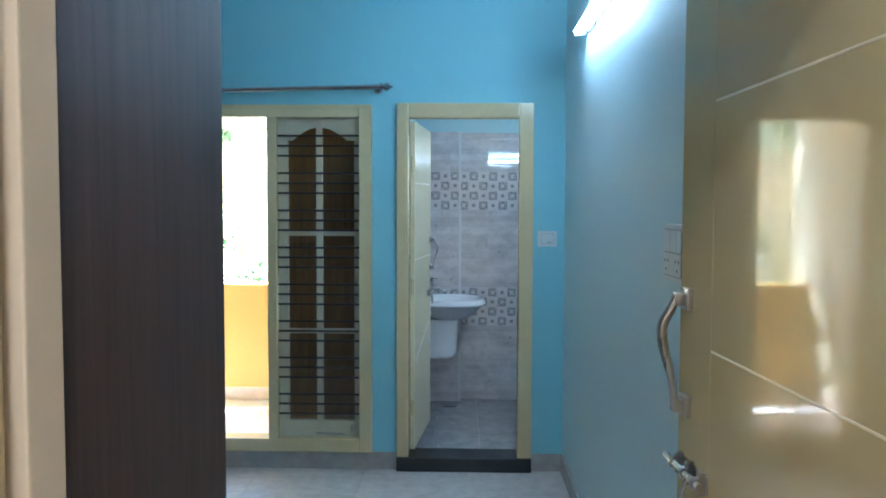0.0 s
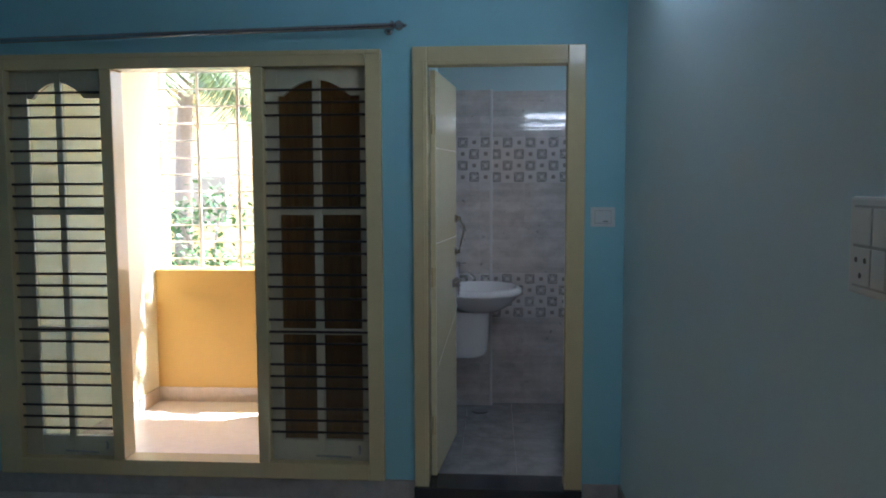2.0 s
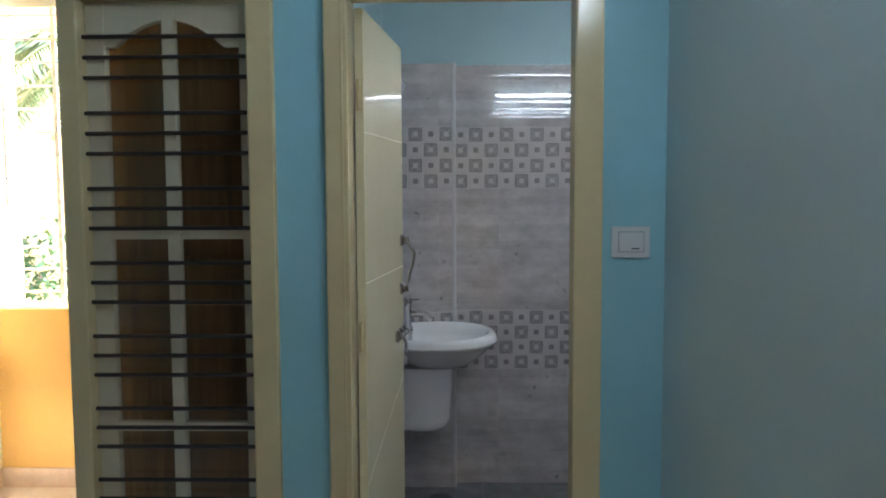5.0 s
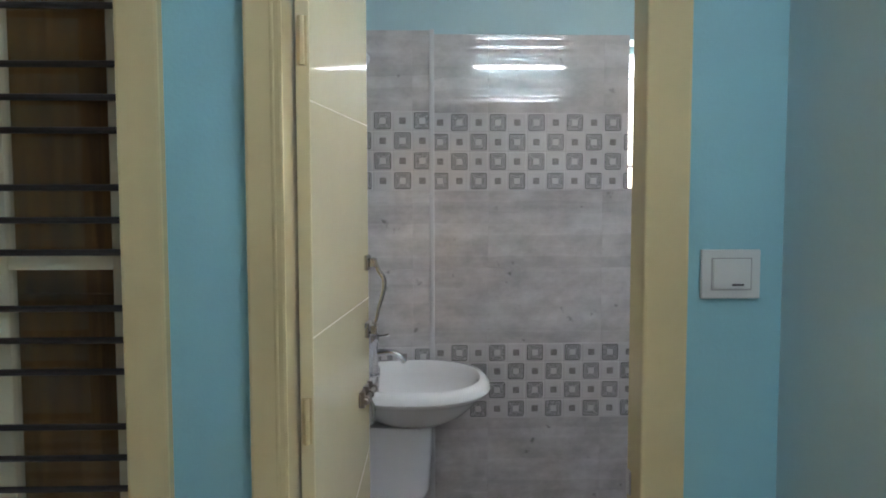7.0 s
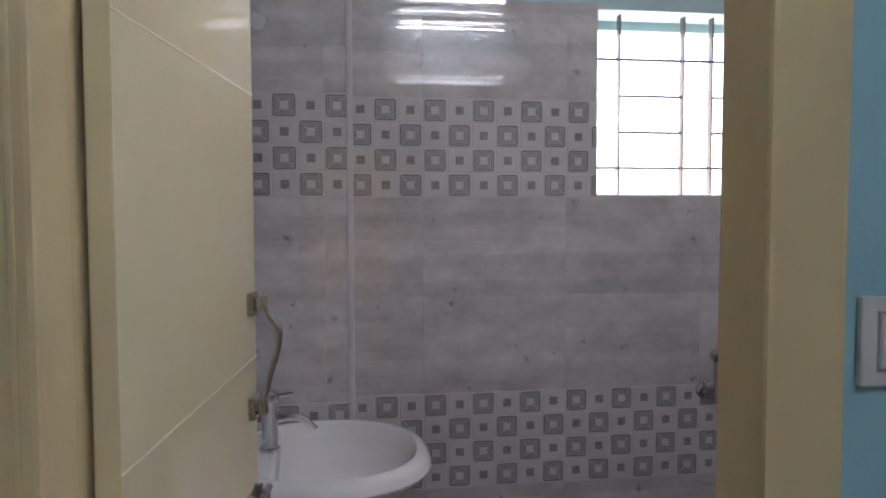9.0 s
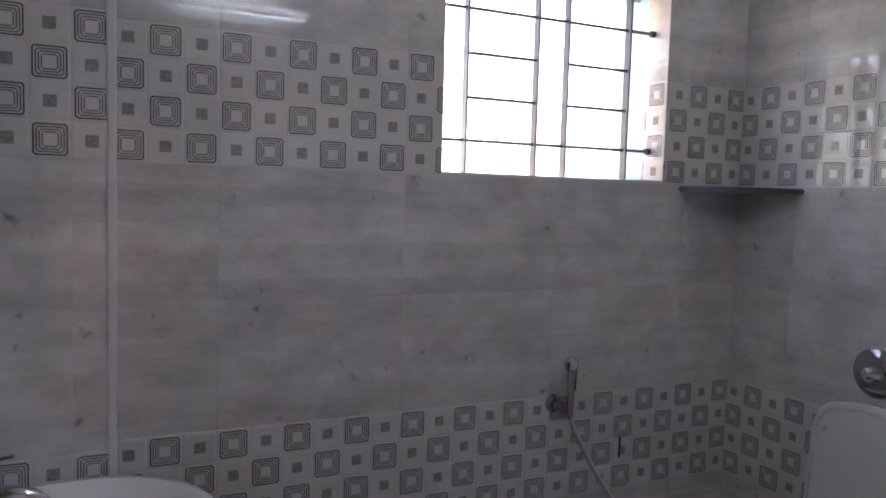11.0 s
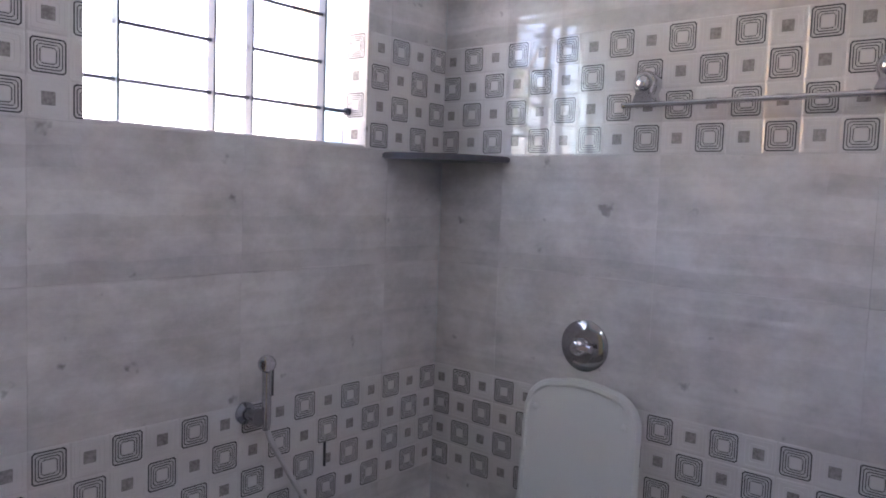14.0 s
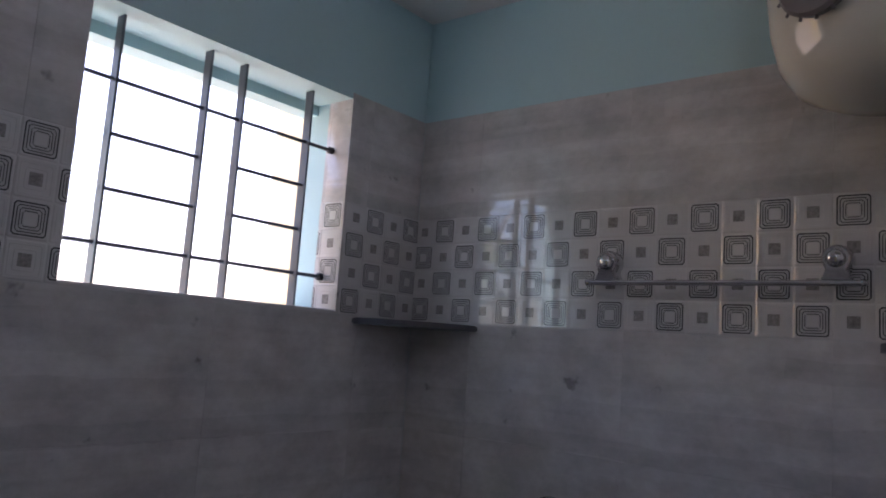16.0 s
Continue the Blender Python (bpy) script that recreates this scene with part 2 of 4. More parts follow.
HOSE = material("pale_steel_hose", (0.55, 0.55, 0.56), 0.35, 0.7, bump=0.2)
GROUT = material("grey_grout", (0.52, 0.505, 0.50), 0.9, grain=150, grain_amount=0.08)
TRIM = material("white_corner_trim", (0.58, 0.58, 0.58), 0.35, grain_amount=0.02, stain_amount=0.05, bump=0.03)
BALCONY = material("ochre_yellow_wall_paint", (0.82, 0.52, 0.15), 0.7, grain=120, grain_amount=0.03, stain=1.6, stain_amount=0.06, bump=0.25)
# cream raised in colour to carry part of the balcony's sunlight
BALCREAM = material("sun_lightened_cream_wall_paint", (0.86, 0.80, 0.57), 0.7, grain=120, grain_amount=0.03, stain=1.6, stain_amount=0.05, bump=0.25)
WALLTILE = tile_material("grey_cement_look_wall_tile", (0.64, 0.62, 0.61), (0.47, 0.45, 0.445), 0.03, 1.0, 0.55, glaze=1.7)
FLOORTILE = tile_material("beige_vitrified_floor_tile", (0.62, 0.56, 0.51), (0.52, 0.465, 0.42), 0.12, 0.0, 0.0, axis_scale=(3, 3, 3))
BATHFLOOR = tile_material("grey_bath_floor_tile", (0.29, 0.29, 0.29), (0.20, 0.205, 0.21), 0.2, 0.0, 0.2, axis_scale=(2, 2, 2))
# beige tile made near white: the balcony's glaring daylight is in this colour
BALFLOOR = tile_material("daylit_balcony_floor_tile", (0.88, 0.81, 0.75), (0.83, 0.75, 0.69), 0.13, 0.0, 0.0, axis_scale=(3, 3, 3))
SKIRT = tile_material("beige_skirting_tile", (0.46, 0.41, 0.38), (0.38, 0.34, 0.31), 0.2, 0.0, 0.0, axis_scale=(3, 3, 3))
# skirting likewise lightened in colour for the daylight out there
BALSKIRT = tile_material("daylit_balcony_skirting_tile", (0.78, 0.64, 0.52), (0.68, 0.55, 0.44), 0.15, 0.0, 0.0, axis_scale=(3, 3, 3))
DECORGROUND = tile_material("pale_grey_decor_glaze", (0.64, 0.625, 0.62), (0.57, 0.555, 0.55), 0.022, 0.0, glaze=1.75)
DECORGREY = tile_material("mid_grey_decor_glaze", (0.34, 0.325, 0.315), (0.19, 0.18, 0.175), 0.10, 0.0, axis_scale=(30, 30, 30))
DECORRING = material("grey_decor_ring", (0.50, 0.49, 0.485), 0.04, grain_amount=0.05, bump=0)
DECORLINE = material("charcoal_decor_line", (0.035, 0.035, 0.042), 0.2, bump=0)
PANE = glass("clear_window_glass")
TINTED = glass("dusty_greenish_glass", (0.66, 0.72, 0.71))
TUBE = glowing("white_tube_glow", (0.84, 0.95, 1.0), 4.8)
BATHTUBE = glowing("bath_tube_glow", (0.95, 0.97, 1.0), 4.2)
HALLGLOW = glowing("warm_lamp_glow", (1.0, 0.84, 0.66), 17.0)
BARK = material("grey_brown_bark", (0.27, 0.22, 0.17), 0.9, grain=30, grain_amount=0.2, bump=0.6)
FROND = material("palm_green_leaf", (0.09, 0.13, 0.035), 0.5, stain=3, stain_amount=0.25, bump=0)
FOLIAGE = material("garden_green_leaf", (0.055, 0.12, 0.03), 0.5, stain=4, stain_amount=0.3, bump=0)
EARTH = material("dry_earth", (0.30, 0.24, 0.18), 0.9, grain=8, grain_amount=0.15, stain=0.3, stain_amount=0.15)
HOUSE = material("yellow_house_paint", (0.72, 0.52, 0.22), 0.8, grain=20, grain_amount=0.04, stain=0.5, stain_amount=0.08)
# lighter copy of the yellow house paint, with outdoor glare in its colour
GLAREHOUSE = material("glare_lightened_house_paint", (0.82, 0.70, 0.42), 0.8, grain=20, grain_amount=0.04, stain=0.5, stain_amount=0.08)
HOUSETRIM = material("white_house_trim", (0.75, 0.73, 0.68), 0.8, grain=20, grain_amount=0.04, stain=0.5, stain_amount=0.08)
DARKGLASS = material("dark_house_glass", (0.22, 0.20, 0.15), 0.2, bump=0)


# ---- building blocks ----
def mesh_of(bm, name, mats, smooth=False):
    me = bpy.data.meshes.new(name)
    bmesh.ops.recalc_face_normals(bm, faces=bm.faces)
    bm.to_mesh(me)
    bm.free()
    for m in mats if isinstance(mats, (list, tuple)) else [mats]:
        me.materials.append(m)
    if smooth:
        for p in me.polygons:
            p.use_smooth = True
        me.set_sharp_from_angle(angle=radians(38))
    return me


def part(name, bm, mat, parent=None, label="", smooth=False):
    """One mesh object, under a thing or a part (world coordinates in, parents stand unrotated unless moved later)."""
    ob = new(name, mesh_of(bm, name, mat, smooth))
    if parent:
        ob.parent = parent
        w = Vector((0, 0, 0))
        p = parent
        while p:
            w += p.location
            p = p.parent
        ob.data.transform(Matrix.Translation(-w))
    if label:
        ob["label"] = label
    return ob


def thing(name, at, label, category, group="", kind=""):
    ob = new(name)
    ob.location = at
    ob.empty_display_size = 0.1
    return tagged(ob, label, category, group, kind)


def box(bm, x0, y0, z0, x1, y1, z1, bevel=0.0, seg=2):
    vs = [bm.verts.new(p) for p in ((x0, y0, z0), (x1, y0, z0), (x1, y1, z0), (x0, y1, z0), (x0, y0, z1), (x1, y0, z1), (x1, y1, z1), (x0, y1, z1))]
    fs = [bm.faces.new([vs[i] for i in f]) for f in ((0, 3, 2, 1), (4, 5, 6, 7), (0, 1, 5, 4), (1, 2, 6, 5), (2, 3, 7, 6), (3, 0, 4, 7))]
    if bevel:
        es = list({e for f in fs for e in f.edges})
        bmesh.ops.bevel(bm, geom=es, offset=bevel, segments=seg, affect="EDGES", profile=0.6)
    return bm


def boxes(*rows, bevel=0.0):
    bm = bmesh.new()
    for r in rows:
        box(bm, *r, bevel=bevel)
    return bm


def pipe(bm, path, radius, sides=10, caps=True):
    """A round bar along a path; radius may be a list."""
    pts = [Vector(p) for p in path]
    rings = []
    side = None
    for i, p in enumerate(pts):
        d = (pts[min(i + 1, len(pts) - 1)] - pts[max(i - 1, 0)]).normalized()
        if side is None:
            side = d.cross(Vector((0, 0, 1)) if abs(d.z) < 0.9 else Vector((1, 0, 0))).normalized()
        side = (side - d * side.dot(d)).normalized()
        up = d.cross(side)
        r = radius[i] if isinstance(radius, (list, tuple)) else radius
        rings.append([bm.verts.new(p + (side * math.cos(a) + up * math.sin(a)) * r) for a in (2 * math.pi * k / sides for k in range(sides))])
    for a, b in zip(rings, rings[1:]):
        for k in range(sides):
            bm.faces.new((a[k], a[(k + 1) % sides], b[(k + 1) % sides], b[k]))
    if caps:
        bm.faces.new(rings[0][::-1])
        bm.faces.new(rings[-1])
    return bm


def lathe(bm, profile, m=Matrix(), sides=28, sx=1.0, sy=1.0):
    """Turns (radius, height) pairs round z, then moves them by m."""
    rings = []
    for r, h in profile:
        rings.append([bm.verts.new(m @ Vector((sx * r * math.cos(a), sy * r * math.sin(a), h))) for a in (2 * math.pi * k / sides for k in range(sides))])
    for a, b in zip(rings, rings[1:]):
        for k in range(sides):
            bm.faces.new((a[k], a[(k + 1) % sides], b[(k + 1) % sides], b[k]))
    bm.faces.new(rings[0][::-1])
    bm.faces.new(rings[-1])
    return bm


def loft(bm, rings, caps=True):
    vs = [[bm.verts.new(p) for p in r] for r in rings]
    n = len(vs[0])
    for a, b in zip(vs, vs[1:]):
        for k in range(n):
            bm.faces.new((a[k], a[(k + 1) % n], b[(k + 1) % n], b[k]))
    if caps:
        bm.faces.new(vs[0][::-1])
        bm.faces.new(vs[-1])
    return bm


def prism(bm, outline, d0, d1, to):
    """A flat outline of (u, v) given thickness from d0 to d1; to(u, v, d) gives the place."""
    return loft(bm, [[to(u, v, d0) for u, v in outline], [to(u, v, d1) for u, v in outline]])


def arc(cx, cy, r, a0, a1, n):
    return [(cx + r * math.cos(radians(a0 + (a1 - a0) * i / n)), cy + r * math.sin(radians(a0 + (a1 - a0) * i / n))) for i in range(n + 1)]


def smooth_path(points, n=8):
    """A rounded line through the points."""
    P = [Vector(p) for p in points]
    P = [P[0] * 2 - P[1]] + P + [P[-1] * 2 - P[-2]]
    out = []
    for i in range(1, len(P) - 2):
        for k in range(n):
            t = k / n
            a, b, c, d = P[i - 1:i + 3]
            out.append(0.5 * (2 * b + (c - a) * t + (2 * a - 5 * b + 4 * c - d) * t * t + (3 * b - a - 3 * c + d) * t ** 3))
    return out + [P[-2]]


def structure(name, bm, mat, label, category):
    return tagged(part(name, bm, mat), label, category, kind="structure")


# ---- plan ----
FAR = 4.215         # bedroom face of the wall with window and bathroom door
FARBACK = 4.335     # its other face
RIGHT = 0.547       # bedroom's wall with the switch board
LEFT = -2.80
FRONT = 0.52        # bedroom face of the wall with the entry door
CEIL = 2.85
BX0, BX1 = -0.42, 1.760   # bathroom
BY1 = 5.865
BF, BC = 0.0, 2.44
TOP = 2.122         # top of the wall tiles
WX0, WX1, WZ0, WZ1 = 0.721, 1.451, 1.522, 2.104   # bathroom window
LX, PY, BALF = -2.38, 5.79, 0.0          # balcony

# ---- bedroom shell ----
structure("wall_far", boxes(
    (LEFT - 0.12, FAR, -0.2, -2.44, FARBACK, CEIL), (-2.44, FAR, 2.105, -0.57, FARBACK, CEIL), (-2.44, FAR, -0.2, -0.57, FARBACK, 0.105),
    (-0.57, FAR, -0.2, -0.40, FARBACK, CEIL), (-0.40, FAR, 2.11, 0.362, FARBACK, CEIL), (0.362, FAR, -0.2, RIGHT + 0.12, FARBACK, CEIL)),
    BLUE, "sky blue painted bedroom wall with window and bathroom door", "wall")
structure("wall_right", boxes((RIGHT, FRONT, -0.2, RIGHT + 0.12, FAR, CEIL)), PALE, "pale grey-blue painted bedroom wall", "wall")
structure("wall_left", boxes((LEFT - 0.12, FRONT, -0.2, LEFT, FAR, CEIL)), BLUE, "sky blue painted bedroom side wall", "wall")
structure("wall_entry", boxes((LEFT - 0.12, FRONT - 0.12, -0.2, -0.485, FRONT, CEIL), (0.545, FRONT - 0.12, -0.2, 1.6, FRONT, CEIL), (-0.485, FRONT - 0.12, 2.12, 0.545, FRONT, CEIL)),
          BLUE, "sky blue bedroom wall round the entry door", "wall")
structure("floor", boxes((LEFT, FRONT, -0.12, RIGHT, FAR, -0.012)), GROUT, "grout bed of the beige bedroom floor", "floor")
structure("ceiling", boxes((LEFT - 0.12, -1.9, CEIL, 1.6, FARBACK, CEIL + 0.12)), WHITE, "plain white bedroom ceiling", "ceiling")
# hall behind the entry
structure("wall_hall_left", boxes((-1.32, -1.8, -0.2, -1.2, FRONT - 0.12, CEIL)), HALL, "plain beige hall wall", "wall")
structure("wall_hall_right", boxes((1.4, -1.8, -0.2, 1.52, FRONT - 0.12, CEIL)), HALL, "plain beige hall wall", "wall")
structure("wall_hall_back", boxes((-1.32, -1.92, -0.2, 1.52, -1.8, CEIL)), HALL, "plain beige hall end wall", "wall")
structure("floor_hall", boxes((-1.2, -1.8, -0.12, 1.4, FRONT, -0.004)), FLOORTILE, "beige glossy hall floor", "floor")
bm = boxes((-2.44, FAR - 0.012, 0, -0.415, FAR, 0.10), (-2.80, FAR - 0.012, 0, -2.44, FAR, 0.10), (0.372, FAR - 0.012, 0, RIGHT, FAR, 0.10), bevel=0.002)
structure("baseboard_far", bm, SKIRT, "beige tile skirting along the blue wall", "skirting")
structure("baseboard_right", boxes((RIGHT - 0.012, FRONT, 0, RIGHT, FAR - 0.012, 0.10), bevel=0.002), SKIRT, "beige tile skirting along the pale wall", "skirting")

# ---- bathroom shell ----
structure("wall_bath_left", boxes((BX0 - 0.12, FARBACK, -0.2, BX0, 6.06, 2.9)), BATHBLUE, "aqua painted bathroom side wall", "wall")
bath_right = structure("wall_bath_right", boxes((BX1 + 0.008, FARBACK - 0.12, -0.2, BX1 + 0.15, BY1 + 0.2, TOP), (BX1, FARBACK - 0.12, TOP, BX1 + 0.15, BY1 + 0.2, 2.9)), [BATHBLUE], "bathroom wall, grey tiles below aqua paint", "wall")
bath_front = structure("wall_bath_front", boxes((RIGHT + 0.12, FAR, -0.2, BX1 + 0.15, FARBACK, 2.9), (-0.40, FARBACK, 2.13, BX1, FARBACK + 0.006, 2.42)), BATHBLUE, "aqua painted bathroom wall beside its door", "wall")
bath_back = structure("wall_bath_back", boxes(
    (BX0, BY1 + 0.008, -0.2, WX0, BY1 + 0.2, TOP), (WX1, BY1 + 0.008, -0.2, BX1, BY1 + 0.2, TOP), (WX0, BY1 + 0.008, -0.2, WX1, BY1 + 0.2, WZ0 - 0.006),
    (WX0, BY1, WZ1, WX1, BY1 + 0.2, TOP), (BX0, BY1, TOP, BX1, BY1 + 0.2, 2.9), (WX0, BY1 + 0.14, WZ1 - 0.03, WX1, BY1 + 0.2, WZ1)),
    BATHBLUE, "bathroom outer wall, grey tiles below aqua paint", "wall")
structure("ceiling_bath", boxes((BX0, FARBACK, BC, BX1, BY1, BC + 0.1)), WHITE, "plain white low bathroom ceiling", "ceiling")
structure("floor_bath", boxes((BX0, FARBACK, -0.12, BX1, BY1, BF - 0.008)), GROUT, "grout bed of the grey bathroom floor", "floor")
panel = structure("wall_bath_duct", boxes((BX0, 5.808, BF - 0.02, -0.064, BY1 + 0.008, TOP)), GROUT, "boxed-out duct clad in grey tiles", "wall")
structure("trim_duct", boxes((-0.071, 5.793, BF, -0.052, 5.816, TOP + 0.004), bevel=0.005), TRIM, "white plastic corner trim on the tiled duct", "trim")

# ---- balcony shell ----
structure("wall_balcony_left", boxes((LX - 0.15, FARBACK, -0.3, LX, 6.06, 2.9)), BALCREAM, "cream yellow balcony side wall, its paint lightened for the sun", "wall")
structure("wall_balcony_right", boxes((BX0 - 0.135, FARBACK, -0.3, BX0 - 0.12, 6.06, 2.9)), BALCONY, "ochre yellow balcony side wall", "wall")
structure("wall_parapet", boxes((LX, PY, -0.3, BX0 - 0.135, 6.06, 0.92), bevel=0.006), BALCONY, "ochre yellow balcony parapet", "parapet")
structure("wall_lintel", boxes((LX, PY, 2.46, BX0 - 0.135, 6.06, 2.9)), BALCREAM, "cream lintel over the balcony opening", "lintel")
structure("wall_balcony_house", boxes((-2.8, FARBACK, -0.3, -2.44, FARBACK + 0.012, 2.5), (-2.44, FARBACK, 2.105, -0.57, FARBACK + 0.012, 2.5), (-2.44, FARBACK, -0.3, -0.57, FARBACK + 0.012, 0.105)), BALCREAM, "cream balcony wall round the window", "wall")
structure("ceiling_balcony", boxes((LX, FARBACK, 2.5, BX0 - 0.135, PY, 2.6)), WHITE, "white balcony ceiling", "ceiling")
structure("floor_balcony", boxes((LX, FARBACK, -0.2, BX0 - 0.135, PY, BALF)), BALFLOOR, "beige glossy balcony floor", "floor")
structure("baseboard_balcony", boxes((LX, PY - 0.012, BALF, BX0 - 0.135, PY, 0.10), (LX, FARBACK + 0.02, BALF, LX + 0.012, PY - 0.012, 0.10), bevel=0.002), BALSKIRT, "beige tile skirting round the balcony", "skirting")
structure("roof_slab", boxes((LEFT - 0.3, -2, 2.98, 2.0, 6.0, 3.1)), WHITE, "concrete roof slab over the rooms", "roof")


# ---- window with grilles and the balcony opening ----
window_1 = thing("window_1", (-1.5, FAR, 0.1), "cream painted window with side shutters and black bar grilles", "window", kind="structure")
FY0, FY1 = 4.188, 4.300
for nm, r in (("frame_stile", (-2.447, 0.10, -2.340, 2.11)), ("frame_stile", (-0.630, 0.10, -0.556, 2.11)), ("frame_head", (-2.340, 2.038, -0.630, 2.11)), ("frame_sill", (-2.340, 0.10, -0.630, 0.178)),
              ("mullion", (-1.876, 0.178, -1.819, 2.038)), ("mullion", (-1.160, 0.178, -1.104, 2.038))):
    part(nm, boxes((r[0], FY0, r[1], r[2], FY1, r[3]), bevel=0.006), CREAM, window_1)
part("moulding", boxes((-2.435, FY0 - 0.005, 2.088, -0.568, FY0 + 0.002, 2.096), bevel=0.002), CREAM, window_1)


def shutter(x0, x1):
    """A side light: stiles, rails, arched heads, six panes, and 24 bars before it."""
    y0, y1 = 4.240, 4.272
    st = 0.054 if x1 > -1 else 0.080
    mid = (x0 + x1) / 2
    mw = 0.018 if x1 > -1 else 0.014
    xs = [(x0 + st, mid - mw), (mid + mw, x1 - 0.034 if x1 > -1 else x1 - 0.022)]
    rails = [(0.178, 0.275), (0.790, 0.815), (1.360, 1.385)]
    bm = boxes((x0, y0, 0.178, xs[0][0], y1, 2.038), (xs[1][1], y0, 0.178, x1, y1, 2.038), (mid - mw, y0, 0.178, mid + mw, y1, 2.038), bevel=0.003)
    for a, b in rails:
        for u, v in xs:
            box(bm, u, y0 + 0.002, a, v, y1 - 0.002, b)
    # arched heads: one sweep over both lights
    for i, (u, v) in enumerate(xs):
        def z_at(x):
            s = abs(x - mid) / max(mid - xs[0][0], 0.01)
            if s > 0.80:
                return 1.912
            return 1.918 + 0.068 * math.cos(min(1.0, s / 0.80) * math.pi / 2) ** 0.8
        pts = [(u + (v - u) * k / 12, z_at(u + (v - u) * k / 12)) for k in range(13)]
        prism(bm, [(u, 2.038)] + pts + [(v, 2.038)], y0 + 0.002, y1 - 0.002, lambda a, b, d: Vector((a, d, b)))
    sash = part("sash", bm, SASH, window_1, "cream shutter sash with arched head")
    levels = [0.268, 0.802, 1.372, 2.0]
    for u, v in xs:
        for a, b in zip(levels, levels[1:]):
            p = part("pane", boxes((u - 0.004, 4.254, a, v + 0.004, 4.258, b)), PANE if x1 > -1 else TINTED, sash)
            p.visible_shadow = False
    for g in range(8):
        for k in range(3):
            z = 1.936 - 0.2145 * g - 0.0572 * k
            bm = pipe(bmesh.new(), [(x0 - 0.012, 4.222, z), (x1 + 0.012, 4.222, z)], 0.0062, 8)
            part("bar", bm, BLACKBAR, window_1)
    bm = pipe(bmesh.new(), [(x1 - 0.05, 4.222, 0.215), (x1 - 0.05, 4.232, 0.235), (x1 - 0.05, 4.222, 0.255)], 0.006, 8)
    part("latch", bm, BRASHED, window_1)
    bm = pipe(bmesh.new(), [(x1 - 0.26, 4.226, 0.205), (x1 - 0.09, 4.226, 0.200)], 0.005, 8)
    part("stay", bm, BRASHED, window_1)


shutter(-1.104, -0.630)
shutter(-2.340, -1.876)
balcony_door = thing("door_balcony", (-1.14, 4.372, 0.268), "brown wooden balcony door leaf, swung open behind a shutter", "door", kind="structure")
bm = prism(bmesh.new(), [(-1.135, 0.190), (-0.566, 0.250), (-0.566, 2.04), (-1.135, 2.04)], 4.368, 4.400, lambda u, v, d: Vector((u, d, v)))
part("leaf", bm, LEAFWOOD, balcony_door)
part("panel", boxes((-1.05, 4.361, 1.30, -0.65, 4.368, 1.92), bevel=0.003), LEAFWOOD, balcony_door)
part("panel", boxes((-1.05, 4.361, 0.40, -0.65, 4.368, 1.15), bevel=0.003), LEAFWOOD, balcony_door)
for z in (0.5, 1.15, 1.85):
    part("hinge", pipe(bmesh.new(), [(-1.143, 4.350, z - 0.045), (-1.143, 4.350, z + 0.045)], 0.006, 8), BRASHED, balcony_door)

# balcony grille
grille = thing("balcony_grille", (-1.5, 5.9, 0.91), "pale painted steel bar grille above the balcony parapet", "grille")
for k in range(13):
    z = 2.403 - 0.118 * k
    part("bar", pipe(bmesh.new(), [(LX, 5.94, z), (BX0 - 0.135, 5.94, z)], 0.006, 8), WHITEBAR, grille)
for k in range(7):
    x = -2.40 + 0.285 * k
    part("upright", boxes((x, 5.934, 0.92, x + 0.020, 5.946, 2.46)), WHITEBAR, grille)

# curtain rod
rod = thing("curtain_rod", (-1.5, 4.1, 2.2), "steel curtain rod with finials above the window", "curtain rod")
part("pole", pipe(bmesh.new(), [(-2.62, 4.115, 2.152), (-0.50, 4.115, 2.196)], 0.0125, 12), ROD, rod, smooth=True)
for x, s, rz in ((-0.50, 1, 2.196), (-2.62, -1, 2.152)):
    prof = [(0.014, 0), (0.022, 0.004), (0.022, 0.012), (0.013, 0.016), (0.013, 0.022), (0.021, 0.030), (0.023, 0.040), (0.016, 0.052), (0.006, 0.060), (0.009, 0.066), (0.001, 0.074)]
    part("finial", lathe(bmesh.new(), prof, Matrix.Translation((x, 4.115, rz)) @ pose(0, 0, 0, 0, 90 * s, 0), 16), ROD, rod, smooth=True)
    bm = pipe(bmesh.new(), [(x - 0.02 * s, 4.115, rz), (x - 0.02 * s, 4.16, rz), (x - 0.02 * s, FAR, rz)], 0.008, 10)
    lathe(bm, [(0.022, 0), (0.022, 0.004), (0.012, 0.010)], Matrix.Translation((x - 0.02 * s, FAR, rz)) @ pose(0, 0, 0, 90, 0, 0), 16)
    part("bracket", bm, ROD, rod)


# ---- bathroom door ----
door_1 = thing("door_1", (-0.03, FAR, 0.0), "cream painted bathroom door, open into the bathroom", "door", kind="structure")
for nm, r in (("jamb", (-0.413, 0.0, -0.346, 2.118)), ("jamb", (0.286, 0.0, 0.366, 2.118)), ("head", (-0.346, 2.036, 0.286, 2.118))):
    part(nm, boxes((r[0], 4.188, r[1], r[2], 4.282, r[3]), bevel=0.006), CREAM, door_1)
part("moulding", boxes((-0.367, 4.1862, 0.082, -0.360, 4.19, 2.049), (-0.367, 4.1862, 2.049, 0.286, 4.19, 2.056), bevel=0.002), CREAM, door_1)
part("rebate", boxes((-0.413, 4.282, 0.08, -0.348, 4.345, 2.118)), CREAM, door_1)
part("strike", boxes((0.2825, 4.25, 0.925, 0.2865, 4.272, 0.97), bevel=0.001), BRASHED, door_1)
